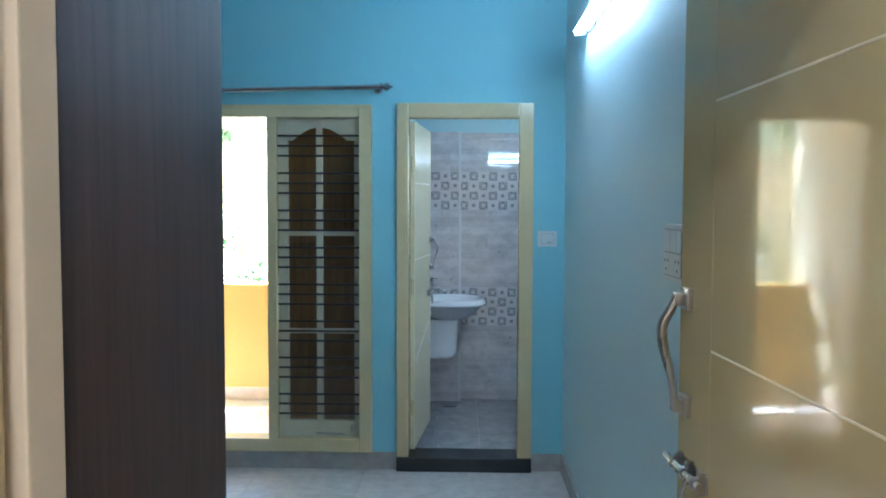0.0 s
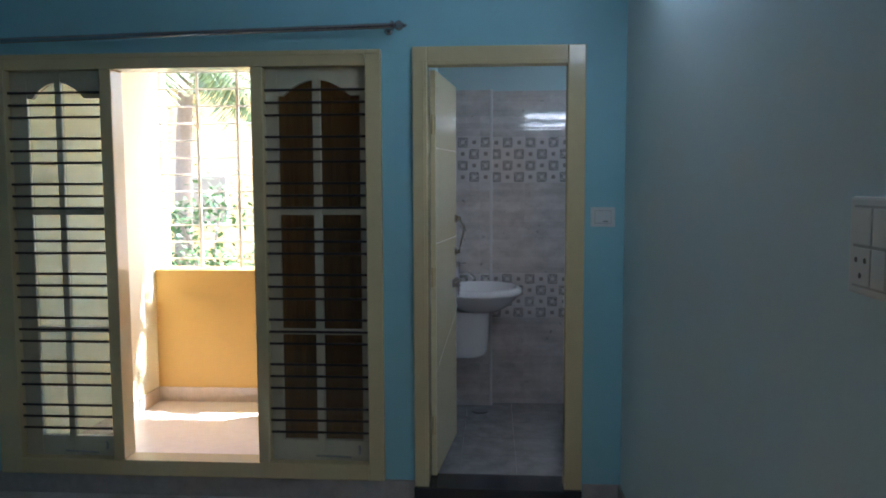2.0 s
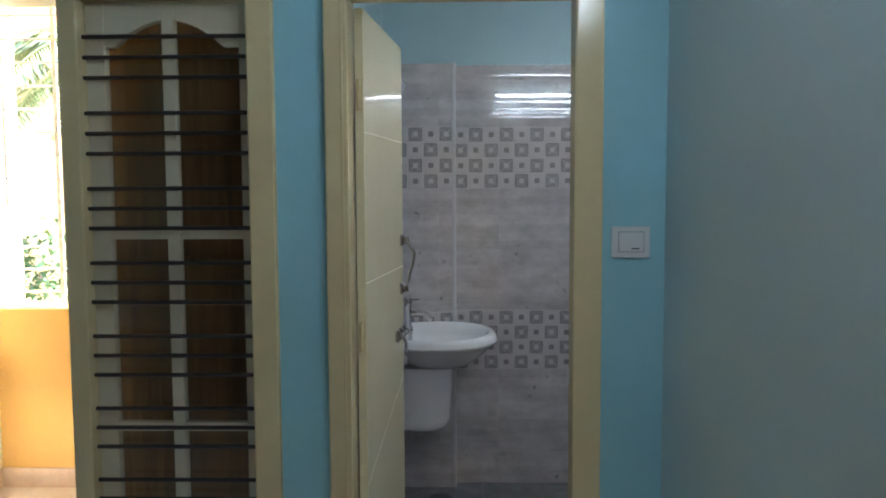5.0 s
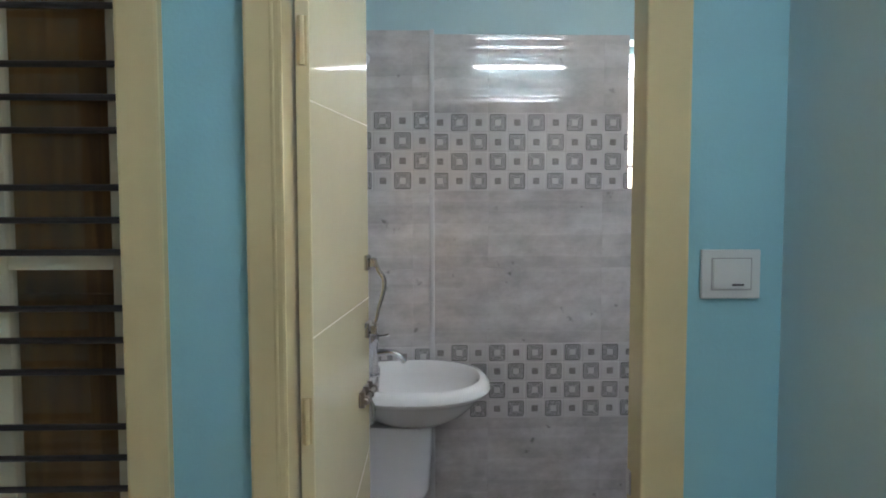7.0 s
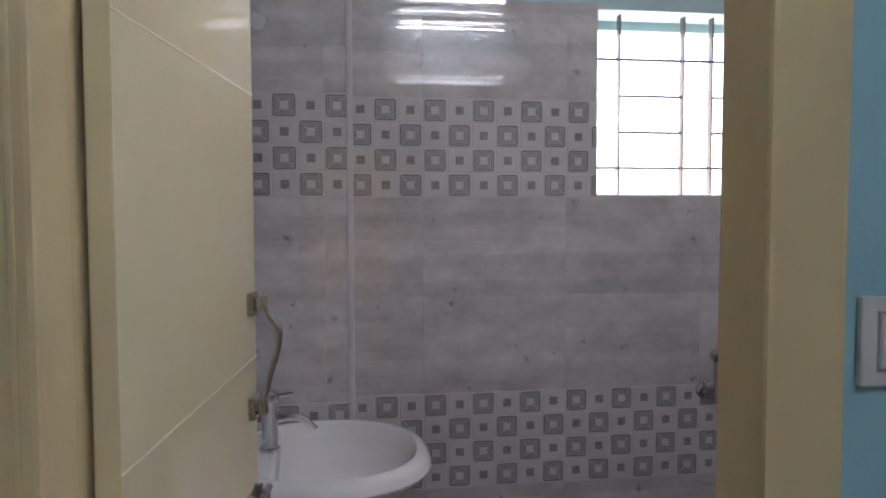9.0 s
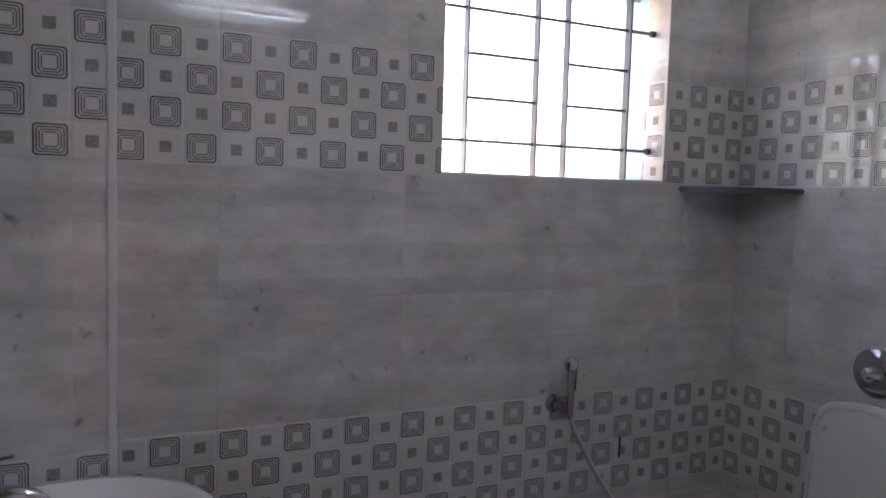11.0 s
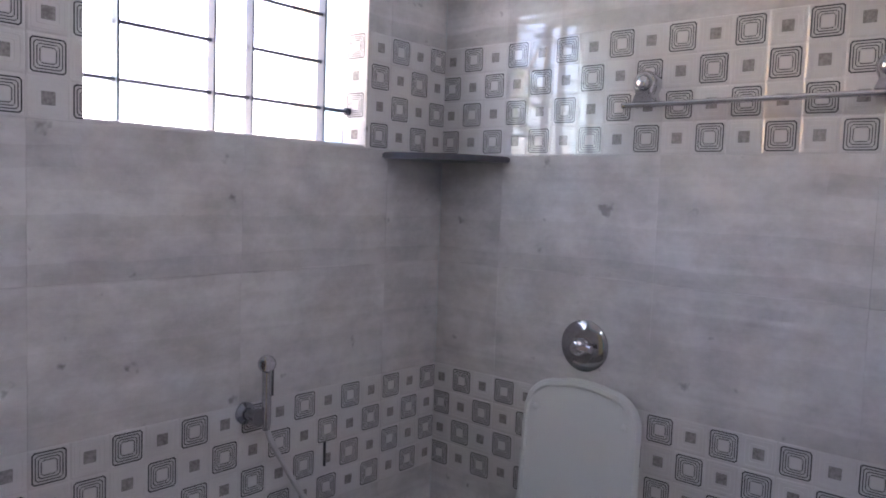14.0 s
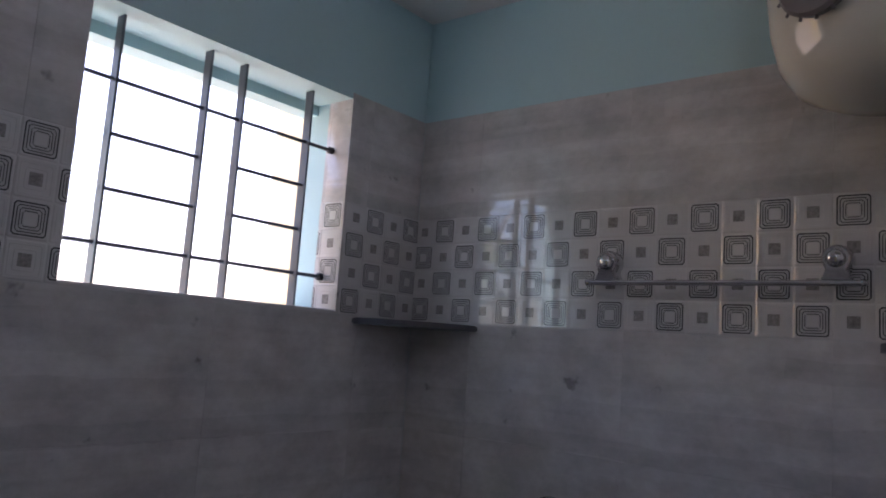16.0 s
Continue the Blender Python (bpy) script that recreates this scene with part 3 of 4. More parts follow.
threshold = structure("threshold", boxes((-0.413, 4.165, 0.0, 0.366, 4.36, 0.080), bevel=0.006), GRANITE, "polished black granite door threshold", "threshold")


def door_leaf(width, z0, z1, paint, grooves, handle_u, hz0, hz1, bolt_z, hand, stout=1.0, reach=1.0, thick=0.034):
    """A leaf in its own place: hinge line at the origin, the leaf along +y, its seen face at x = 0, thickness towards -hand."""
    t = -thick * hand
    bm = boxes((min(0, t), 0, z0, max(0, t), width, z1), bevel=0.003)
    leaf = part("leaf", bm, paint)
    for pts in grooves:
        g = bmesh.new()
        for a, b in zip(pts, pts[1:]):
            a3, b3 = Vector((0, a[0], a[1])), Vector((0, b[0], b[1]))
            d = (b3 - a3).normalized()
            n = Vector((1, 0, 0)).cross(d) * (0.0022 if hand > 0 else 0.0034)
            v = [g.verts.new(p + Vector((hand * e, 0, 0))) for p, e in ((a3 - n, -0.001), (b3 - n, -0.001), (b3 + n, -0.001), (a3 + n, -0.001), (a3 - n * 0.4, 0.0006), (b3 - n * 0.4, 0.0006), (b3 + n * 0.4, 0.0006), (a3 + n * 0.4, 0.0006))]
            for f in ((0, 1, 5, 4), (4, 5, 6, 7), (7, 6, 2, 3), (0, 4, 7, 3), (1, 2, 6, 5)):
                g.faces.new([v[i] for i in f])
        # level grooves get the painted highlight, upright ones the door's own paint
        part("groove", g, paint if abs(pts[0][0] - pts[1][0]) < 0.001 else GROOVEGLINT, leaf)
    # bow handle on two square feet
    hx = hand
    bm = bmesh.new()
    for z in (hz0, hz1):
        box(bm, min(0, 0.012 * hx), handle_u - 0.022, z - 0.020, max(0, 0.012 * hx), handle_u + 0.022, z + 0.020, bevel=0.003)
        box(bm, min(0.012 * hx, 0.03 * hx), handle_u - 0.012, z - 0.012, max(0.012 * hx, 0.03 * hx), handle_u + 0.012, z + 0.012, bevel=0.003)
    H = hz1 - hz0
    rx = reach * hx
    path = smooth_path([(0.026 * hx, handle_u, hz1 + 0.004), (0.046 * rx, handle_u, hz1 - 0.02), (0.066 * rx, handle_u, hz1 - 0.25 * H), (0.062 * rx, handle_u, hz1 - 0.45 * H), (0.044 * rx, handle_u, hz1 - 0.72 * H), (0.032 * rx, handle_u, hz0 + 0.0)], 6)
    pipe(bm, path, [stout * 0.0085 + stout * 0.003 * math.sin(math.pi * min(1, i / (len(path) - 1) * 1.2)) for i in range(len(path))], 10)
    part("handle", bm, BRASHED, leaf, "brushed metal bow handle", smooth=True)
    # tower bolt
    bm = bmesh.new()
    box(bm, min(0, 0.004 * hx), width - 0.165, bolt_z - 0.016, max(0, 0.004 * hx), width - 0.015, bolt_z + 0.016, bevel=0.001)
    for u in (width - 0.15, width - 0.09, width - 0.03):
        lathe(bm, [(0.011, -0.006), (0.013, 0), (0.011, 0.006)], Matrix.Translation((0.016 * hx, u, bolt_z)) @ pose(0, 0, 0, 90, 0, 0), 12)
        box(bm, min(0, 0.014 * hx), u - 0.006, bolt_z - 0.02, max(0, 0.014 * hx), u + 0.006, bolt_z + 0.02)
    pipe(bm, [(0.018 * hx, width - 0.17, bolt_z), (0.018 * hx, width + 0.012, bolt_z)], 0.0065, 10)
    pipe(bm, [(0.018 * hx, width - 0.115, bolt_z), (0.030 * hx, width - 0.115, bolt_z - 0.03), (0.030 * hx, width - 0.115, bolt_z - 0.055)], 0.0055, 8)
    lathe(bm, [(0.009, -0.004), (0.012, 0), (0.009, 0.004)], Matrix.Translation((0.030 * hx, width - 0.115, bolt_z - 0.06)) @ pose(0, 0, 0, 0, 90, 0), 12)
    part("bolt", bm, BRASHED, leaf, "steel sliding door bolt", smooth=True)
    bm = bmesh.new()
    for z in (z0 + 0.25, (z0 + z1) / 2, z1 - 0.25):
        pipe(bm, [(t * 0.5, -0.006, z - 0.045), (t * 0.5, -0.006, z + 0.045)], 0.006, 8)
        box(bm, min(0, t) + 0.004, -0.002, z - 0.045, max(0, t) - 0.004, 0.0015, z + 0.045)
    part("hinge", bm, CREAM, leaf)
    return leaf


leaf = door_leaf(0.625, 0.088, 2.030, BATHLEAF, [[(0.0, 1.67), (0.625, 1.68)], [(0.0, 1.22), (0.625, 1.215)], [(0.0, 0.60), (0.625, 0.80)]], 0.575, 1.135, 1.315, 0.97, 1, 0.55, 0.76, 0.027)
leaf.parent = door_1
leaf.matrix_basis = Matrix.Translation(-Vector((-0.03, FAR, 0.0))) @ pose(-0.316, 4.306, 0, 0, 0, -6.0)

# ---- entry door ----
door_2 = thing("door_2", (0.03, FRONT, 0.0), "olive cream enamelled bedroom door, open against the wall", "door", kind="structure")
for nm, r in (("jamb", (-0.485, 0.0, -0.418, 2.12)), ("jamb", (0.430, 0.0, 0.545, 2.12)), ("head", (-0.418, 2.04, 0.430, 2.12))):
    part(nm, boxes((r[0], FRONT - 0.14, r[1], r[2], FRONT - 0.012, r[3]), bevel=0.006), CREAM, door_2)
part("stop", boxes((-0.418, FRONT - 0.10, 0.0, -0.406, FRONT - 0.05, 2.04), (0.418, FRONT - 0.10, 0.0, 0.430, FRONT - 0.05, 2.04), bevel=0.002), CREAM, door_2)
leaf = door_leaf(0.830, 0.012, 2.03, LEAF, [[(0.665, 1.695), (0.0, 1.695)], [(0.668, 0.02), (0.668, 2.02)], [(0.665, 1.267), (0.0, 1.267)]], 0.778, 1.145, 1.345, 1.03, -1, 0.85, 0.76)
leaf.parent = door_2
leaf.matrix_basis = Matrix.Translation(-Vector((0.03, FRONT, 0.0))) @ pose(0.425, 0.520, 0, 0, 0, 2.5)

# ---- wardrobe beside the entry ----
wardrobe = thing("wardrobe", (-1.2, 0.9, 0), "dark brown laminate wardrobe beside the entry door", "wardrobe")
part("filler_strip", boxes((-0.485, 0.522, 0.0, -0.408, 0.584, 2.6), bevel=0.003), HALL, wardrobe, "beige filler strip")
part("side_panel", boxes((-0.440, 0.586, 0.0, -0.420, 1.100, 2.6), bevel=0.0015), WARDROBE, wardrobe)
part("body", boxes((-2.1, 0.604, 0.06, -0.440, 1.078, 2.6), bevel=0.002), WARDROBE, wardrobe)
part("plinth", boxes((-2.1, 0.604, 0.0, -0.440, 1.06, 0.06)), WARDROBE, wardrobe)
for k in range(3):
    x = -2.1 + k * 0.5533
    d = part("door", boxes((x + 0.002, 1.080, 0.065, x + 0.551, 1.098, 2.595), bevel=0.002), WARDROBE, wardrobe)
    part("handle", pipe(bmesh.new(), [(x + 0.5, 1.098, 1.0), (x + 0.5, 1.122, 1.01), (x + 0.5, 1.122, 1.15), (x + 0.5, 1.098, 1.16)], 0.005, 8), BRASHED, d)


# ---- lamps ----
def tube_lamp(a, b, glow, label, back):
    """A batten lamp with a glowing tube from a to b; back points to the wall."""
    a, b, back = Vector(a), Vector(b), Vector(back)
    lamp = thing("tube_light", (a + b) / 2, label, "tube light")
    d = (b - a).normalized()
    part("tube", pipe(bmesh.new(), [a + d * 0.03, b - d * 0.03], 0.014, 14), glow, lamp, "glowing white tube")
    bm = bmesh.new()
    c = back * 0.034
    lo = [min(p, q) for p, q in zip(a + c - Vector((0.014,) * 3), b + c + Vector((0.014,) * 3))]
    hi = [max(p, q) for p, q in zip(a + c - Vector((0.014,) * 3), b + c + Vector((0.014,) * 3))]
    box(bm, *lo, *hi, bevel=0.003)
    part("batten", bm, PLASTIC, lamp)
    for p in (a + d * 0.014, b - d * 0.014):
        bm = bmesh.new()
        q = p + back * 0.02
        s = Vector((0.017, 0.017, 0.017)) + Vector([abs(v) for v in back]) * 0.014
        box(bm, *(q - s), *(q + s), bevel=0.004)
        part("end_cap", bm, PLASTIC, lamp)
    return lamp


tube_lamp((RIGHT - 0.05, 2.35, 2.348), (RIGHT - 0.05, 3.51, 2.348), TUBE, "glowing tube light on the pale bedroom wall", (1, 0, 0))
bm = pipe(bmesh.new(), smooth_path([(RIGHT - 0.030, 3.34, 2.348), (RIGHT - 0.032, 3.30, 2.303), (RIGHT - 0.012, 3.24, 2.308), (RIGHT - 0.004, 3.19, 2.374)]), 0.003, 6)
tagged(part("cable", bm, DARKPLASTIC), "short dark lamp cable below the tube light", "cable")
tube_lamp((0.19, FARBACK + 0.056, 2.26), (0.77, FARBACK + 0.056, 2.26), BATHTUBE, "short glowing tube light above the bathroom door", (0, -1, 0))


hall_lamp = thing("ceiling_lamp", (0.0, -0.9, CEIL), "round warm white ceiling lamp in the hall", "ceiling lamp")
part("base", lathe(bmesh.new(), [(0.12, -0.02), (0.13, -0.016), (0.13, 0.0)], Matrix.Translation((0, -0.9, CEIL)), 28), PLASTIC, hall_lamp)
part("shade", lathe(bmesh.new(), [(0.02, -0.07), (0.09, -0.058), (0.118, -0.02)], Matrix.Translation((0, -0.9, CEIL)), 28), HALLGLOW, hall_lamp, "glowing opal shade", smooth=True)


# ---- switches ----
def switch_plate(label, x0, x1, z0, z1, y, rockers):
    sw = thing("light_switch", ((x0 + x1) / 2, y, (z0 + z1) / 2), label, "switch")
    part("plate", boxes((x0, y - 0.009, z0, x1, y, z1), bevel=0.003), PLASTIC, sw)
    for a, b, c, d in rockers:
        part("rocker", boxes((a, y - 0.013, b, c, y - 0.008, d), bevel=0.002), PLASTIC, sw)
    return sw


sw = switch_plate("white bathroom light switch beside the door frame", 0.395, 0.503, 1.305, 1.394, FAR, [(0.415, 1.323, 0.484, 1.377)])
part("marking", boxes((0.450, FAR - 0.0145, 1.329, 0.471, FAR - 0.0128, 1.3325)), DARKPLASTIC, sw)
part("rim", boxes((0.4125, FAR - 0.0105, 1.3205, 0.4865, FAR - 0.0088, 1.3795)), GREYPLASTIC, sw)
board = thing("switch_board", (RIGHT, 1.901, 1.38), "white modular switch board on the pale wall", "switch")
part("plate", boxes((RIGHT - 0.020, 1.798, 1.320, RIGHT, 2.004, 1.474), bevel=0.005), PLASTIC, board)
part("rim", boxes((RIGHT - 0.0215, 1.817, 1.333, RIGHT - 0.0195, 1.986, 1.461)), GREYPLASTIC, board)
for y0, z0, y1, z1 in ((1.820, 1.400, 1.860, 1.457), (1.863, 1.400, 1.921, 1.457), (1.924, 1.400, 1.983, 1.457), (1.820, 1.337, 1.878, 1.395), (1.880, 1.337, 1.922, 1.395), (1.925, 1.337, 1.983, 1.395)):
    part("module", boxes((RIGHT - 0.025, y0, z0, RIGHT - 0.0205, y1, z1), bevel=0.0015), PLASTIC, board)
for c in (1.849, 1.954):
    for dy, dz in ((-0.014, 0.010), (0.014, 0.010), (0.0, -0.014)):
        part("socket_hole", lathe(bmesh.new(), [(0.0045, 0), (0.0045, 0.002)], Matrix.Translation((RIGHT - 0.0255, c + dy, 1.366 + dz)) @ pose(0, 0, 0, 0, 90, 0), 10), DARKPLASTIC, board)

# ---- washbasin ----
SCX, SCY, SZ = -0.132, 5.504, 0.858
basin = thing("washbasin", (SCX, SCY, SZ), "white ceramic washbasin on a half pedestal, against the wall", "washbasin")


def oval(rx, ry, z, cx=SCX, cy=SCY, n=40, sq=2.3):
    out = []
    for k in range(n):
        a = 2 * math.pi * k / n
        c, s = math.cos(a), math.sin(a)
        out.append(Vector((cx + rx * math.copysign(abs(c) ** (2 / sq), c), cy + ry * math.copysign(abs(s) ** (2 / sq), s), z)))
    return out


bm = bmesh.new()
loft(bm, [oval(0.09, 0.10, SZ - 0.158), oval(0.130, 0.140, SZ - 0.148), oval(0.180, 0.195, SZ - 0.118), oval(0.218, 0.235, SZ - 0.082), oval(0.240, 0.258, SZ - 0.058), oval(0.249, 0.266, SZ - 0.050), oval(0.263, 0.279, SZ - 0.043), oval(0.269, 0.285, SZ - 0.032), oval(0.264, 0.280, SZ - 0.014), oval(0.250, 0.266, SZ - 0.001),
          oval(0.232, 0.247, SZ + 0.001), oval(0.218, 0.232, SZ - 0.010, SCX + 0.005), oval(0.198, 0.208, SZ - 0.045, SCX + 0.01), oval(0.155, 0.162, SZ - 0.095, SCX + 0.015), oval(0.085, 0.09, SZ - 0.124, SCX + 0.02), oval(0.03, 0.03, SZ - 0.130, SCX + 0.02)])
part("bowl", bm, CERAMIC, basin, smooth=True)
part("back_ledge", boxes((BX0, SCY - 0.21, SZ - 0.12, SCX - 0.13, SCY + 0.21, SZ - 0.002), bevel=0.02), CERAMIC, basin, smooth=True)
bm = bmesh.new()
loft(bm, [oval(0.085, 0.080, 0.412, -0.225, SCY), oval(0.118, 0.108, 0.418, -0.225, SCY), oval(0.134, 0.122, 0.432, -0.222, SCY), oval(0.142, 0.130, 0.462, -0.219, SCY), oval(0.146, 0.133, 0.58, -0.217, SCY), oval(0.150, 0.136, 0.71, -0.214, SCY)])
part("half_pedestal", bm, CERAMIC, basin, smooth=True)
part("drain", lathe(bmesh.new(), [(0.0, -0.002), (0.022, 0), (0.022, 0.004), (0.012, 0.005)], Matrix.Translation((SCX + 0.02, SCY, SZ - 0.130)), 16), CHROME, basin)
tap = thing("basin_tap", (-0.278, SCY, SZ), "chrome pillar tap on the washbasin", "tap")
part("body", lathe(bmesh.new(), [(0.027, 0), (0.027, 0.006), (0.021, 0.010), (0.021, 0.105), (0.024, 0.11), (0.024, 0.148), (0.016, 0.156)], Matrix.Translation((-0.278, SCY, SZ)), 20), CHROME, tap, smooth=True)
part("spout", pipe(bmesh.new(), smooth_path([(-0.274, SCY, SZ + 0.078), (-0.221, SCY, SZ + 0.084), (-0.191, SCY, SZ + 0.076), (-0.164, SCY, SZ + 0.048)], 5), 0.011, 12), CHROME, tap, smooth=True)
part("lever", pipe(bmesh.new(), [(-0.278, SCY, SZ + 0.138), (-0.219, SCY, SZ + 0.146)], 0.005, 8), CHROME, tap)
for z in (1.05, 1.14):
    v = thing("angle_valve", (BX0 + 0.03, 5.70, z), "small chrome angle valve on the tiles", "valve", "angle valves above the basin")
    part("body", lathe(bmesh.new(), [(0.022, 0), (0.022, 0.004), (0.011, 0.008), (0.011, 0.06), (0.016, 0.062), (0.016, 0.075)], Matrix.Translation((BX0, 5.70, z)) @ pose(0, 0, 0, 0, 90, 0), 14), CHROME, v, smooth=True)
    part("knob", lathe(bmesh.new(), [(0.010, 0), (0.014, 0.01), (0.010, 0.022)], Matrix.Translation((BX0 + 0.045, 5.70, z)), 12), CHROME, v)
drain = tagged(part("floor_drain", lathe(bmesh.new(), [(0.055, 0), (0.055, 0.004), (0.045, 0.005)], Matrix.Translation((-0.13, 5.66, BF)), 20), DARKPLASTIC), "dark round floor drain in the bathroom floor", "drain")

holder = thing("lamp_holder", (-0.335, 5.80, 2.02), "white plastic lamp holder high on the tiled duct", "lamp holder")
part("base", lathe(bmesh.new(), [(0.033, 0), (0.033, 0.008), (0.027, 0.016), (0.016, 0.020)], Matrix.Translation((-0.340, 5.80, 2.02)) @ pose(0, 0, 0, 90, 0, 0), 24), PLASTIC, holder, smooth=True)
part("socket", lathe(bmesh.new(), [(0.016, 0), (0.023, 0.012), (0.025, 0.045), (0.021, 0.050)], Matrix.Translation((-0.336, 5.786, 2.024)) @ pose(0, 0, 0, 118, 0, 28), 20), PLASTIC, holder, smooth=True)

# ---- toilet ----
toilet = thing("toilet", (1.45, 5.333, BF), "white toilet with raised lid below the flush valve", "toilet")
TY = 5.333


def egg(x0, x1, w, z, n=36):
    """An egg-shaped ring from the wall end x1 to the front x0."""
    cx, rx = (x0 + x1) / 2 + 0.145, (x1 - x0) / 2
    return [Vector((cx + rx * math.cos(a), TY + w * math.sin(a) * (0.92 + 0.08 * math.cos(a)), z)) for a in (2 * math.pi * k / n for k in range(n))]


bm = bmesh.new()
loft(bm, [egg(1.14, 1.58, 0.10, BF), egg(1.12, 1.59, 0.115, BF + 0.03), egg(1.10, 1.59, 0.11, BF + 0.16), egg(1.03, 1.60, 0.155, BF + 0.30), egg(1.01, 1.60, 0.175, BF + 0.38), egg(1.01, 1.60, 0.178, BF + 0.40),
          egg(1.05, 1.52, 0.13, BF + 0.40), egg(1.10, 1.48, 0.10, BF + 0.28), egg(1.18, 1.40, 0.05, BF + 0.2)])
part("bowl", bm, CERAMIC, toilet, smooth=True)
bm = bmesh.new()
loft(bm, [egg(1.005, 1.52, 0.182, BF + 0.402), egg(1.005, 1.52, 0.182, BF + 0.418), egg(1.065, 1.47, 0.125, BF + 0.420), egg(1.065, 1.47, 0.125, BF + 0.402), egg(1.005, 1.52, 0.182, BF + 0.402)], caps=False)
part("seat", bm, PLASTIC, toilet, smooth=True)
# lid, raised and leaning back on the wall
half, hgt = 0.172, 0.52
outl = [(-half, 0.0), (half, 0.0)] + [(half - 0.014 * k / 6, hgt * 0.5 * k / 6) for k in range(1, 6)] + [(half - 0.012 - 0.085 + 0.085 * math.cos(a), hgt - 0.085 + 0.085 * math.sin(a)) for a in (math.pi / 2 * k / 8 for k in range(9))]
outl += [(0.08 - 0.16 * k / 6, hgt + 0.010 * math.sin(math.pi * k / 6)) for k in range(1, 6)]
outl += [(-(half - 0.012 - 0.085 + 0.085 * math.cos(a)), hgt - 0.085 + 0.085 * math.sin(a)) for a in (math.pi / 2 * (8 - k) / 8 for k in range(9))]
lean = pose(1.672, TY, BF + 0.425, 0, 4.5, 0)
bm = bmesh.new()
rim = lambda s, d: [lean @ Vector((d, u * s, 0.26 + (v - 0.26) * s)) for u, v in outl]
loft(bm, [rim(0.97, 0.016), rim(1.0, 0.010), rim(1.0, -0.008), rim(0.985, -0.014), rim(0.945, -0.014), rim(0.925, -0.007)])
part("lid", bm, PLASTIC, toilet, "raised white toilet lid", smooth=True)
for s in (-1, 1):
    m = lean @ Matrix.Translation((-0.010, 0.125 * s, 0.44)) @ pose(0, 0, 0, 0, -90, 0)
    part("bumper", lathe(bmesh.new(), [(0.009, 0), (0.008, 0.006), (0.003, 0.008)], m, 10), PLASTIC, toilet)
for s in (-1, 1):
    part("hinge", pipe(bmesh.new(), [(1.660, TY + 0.08 * s - 0.025, BF + 0.428), (1.660, TY + 0.08 * s + 0.025, BF + 0.428)], 0.013, 12), PLASTIC, toilet)

valve = thing("flush_valve", (BX1, 5.360, 1.030), "round chrome flush valve on the tiled wall", "valve")
vm = Matrix.Translation((BX1, 5.360, 1.030)) @ pose(0, 0, 0, 0, -90, 0)
part("plate", lathe(bmesh.new(), [(0.066, 0), (0.066, 0.006), (0.060, 0.012), (0.040, 0.017), (0.030, 0.019)], vm, 32), DULL, valve, "chrome cover plate, darkened for its reflections", smooth=True)
part("knob", lathe(bmesh.new(), [(0.022, 0.015), (0.022, 0.038), (0.017, 0.046), (0.008, 0.050)], vm, 20), CHROME, valve, smooth=True)
part("lever", pipe(bmesh.new(), [(BX1 - 0.038, 5.360, 1.030), (BX1 - 0.050, 5.330, 1.033), (BX1 - 0.050, 5.314, 1.034)], [0.008, 0.009, 0.010], 10), CHROME, valve, smooth=True)

# ---- health faucet ----
spray = thing("health_faucet", (1.08, BY1, 0.87), "chrome hand spray on a wall hook with its hose", "hand spray")
part("hook", lathe(bmesh.new(), [(0.026, 0), (0.026, 0.006), (0.014, 0.012), (0.014, 0.045), (0.019, 0.046), (0.019, 0.06)], Matrix.Translation((1.092, BY1, 0.878)) @ pose(0, 0, 0, 90, 0, 0), 18), DULL, spray, smooth=True)
part("handset", pipe(bmesh.new(), [(1.112, 5.808, 0.846), (1.112, 5.808, 0.86), (1.112, 5.808, 0.93), (1.112, 5.808, 0.994)], [0.0085, 0.0105, 0.0110, 0.0125], 14), CHROME, spray, smooth=True)
sm = Matrix.Translation((1.112, 5.812, 1.000)) @ pose(0, 0, 0, 78, 0, -30)
part("spray_head", lathe(bmesh.new(), [(0.006, -0.016), (0.014, -0.012), (0.019, -0.002), (0.0205, 0.012), (0.0205, 0.022), (0.017, 0.027), (0.006, 0.028)], sm, 22), CHROME, spray, smooth=True)
part("trigger", boxes((1.1215, 5.802, 0.925, 1.1275, 5.814, 0.988), bevel=0.002), DARKPLASTIC, spray, "dark thumb trigger")
part("hose", pipe(bmesh.new(), smooth_path([(1.112, 5.81, 0.855), (1.14, 5.815, 0.80), (1.215, 5.82, 0.68), (1.315, 5.82, 0.53), (1.38, 5.825, 0.36), (1.42, 5.83, 0.25), (1.45, 5.835, 0.31)], 8), 0.0068, 10), HOSE, spray, "pale flexible hose", smooth=True)
hook = tagged(part("wall_pin", pipe(bmesh.new(), [(1.335, BY1 - 0.004, 0.690), (1.335, BY1 - 0.004, 0.755)], 0.0035, 8), DARKPLASTIC), "thin dark pin on the bathroom tiles", "pin")

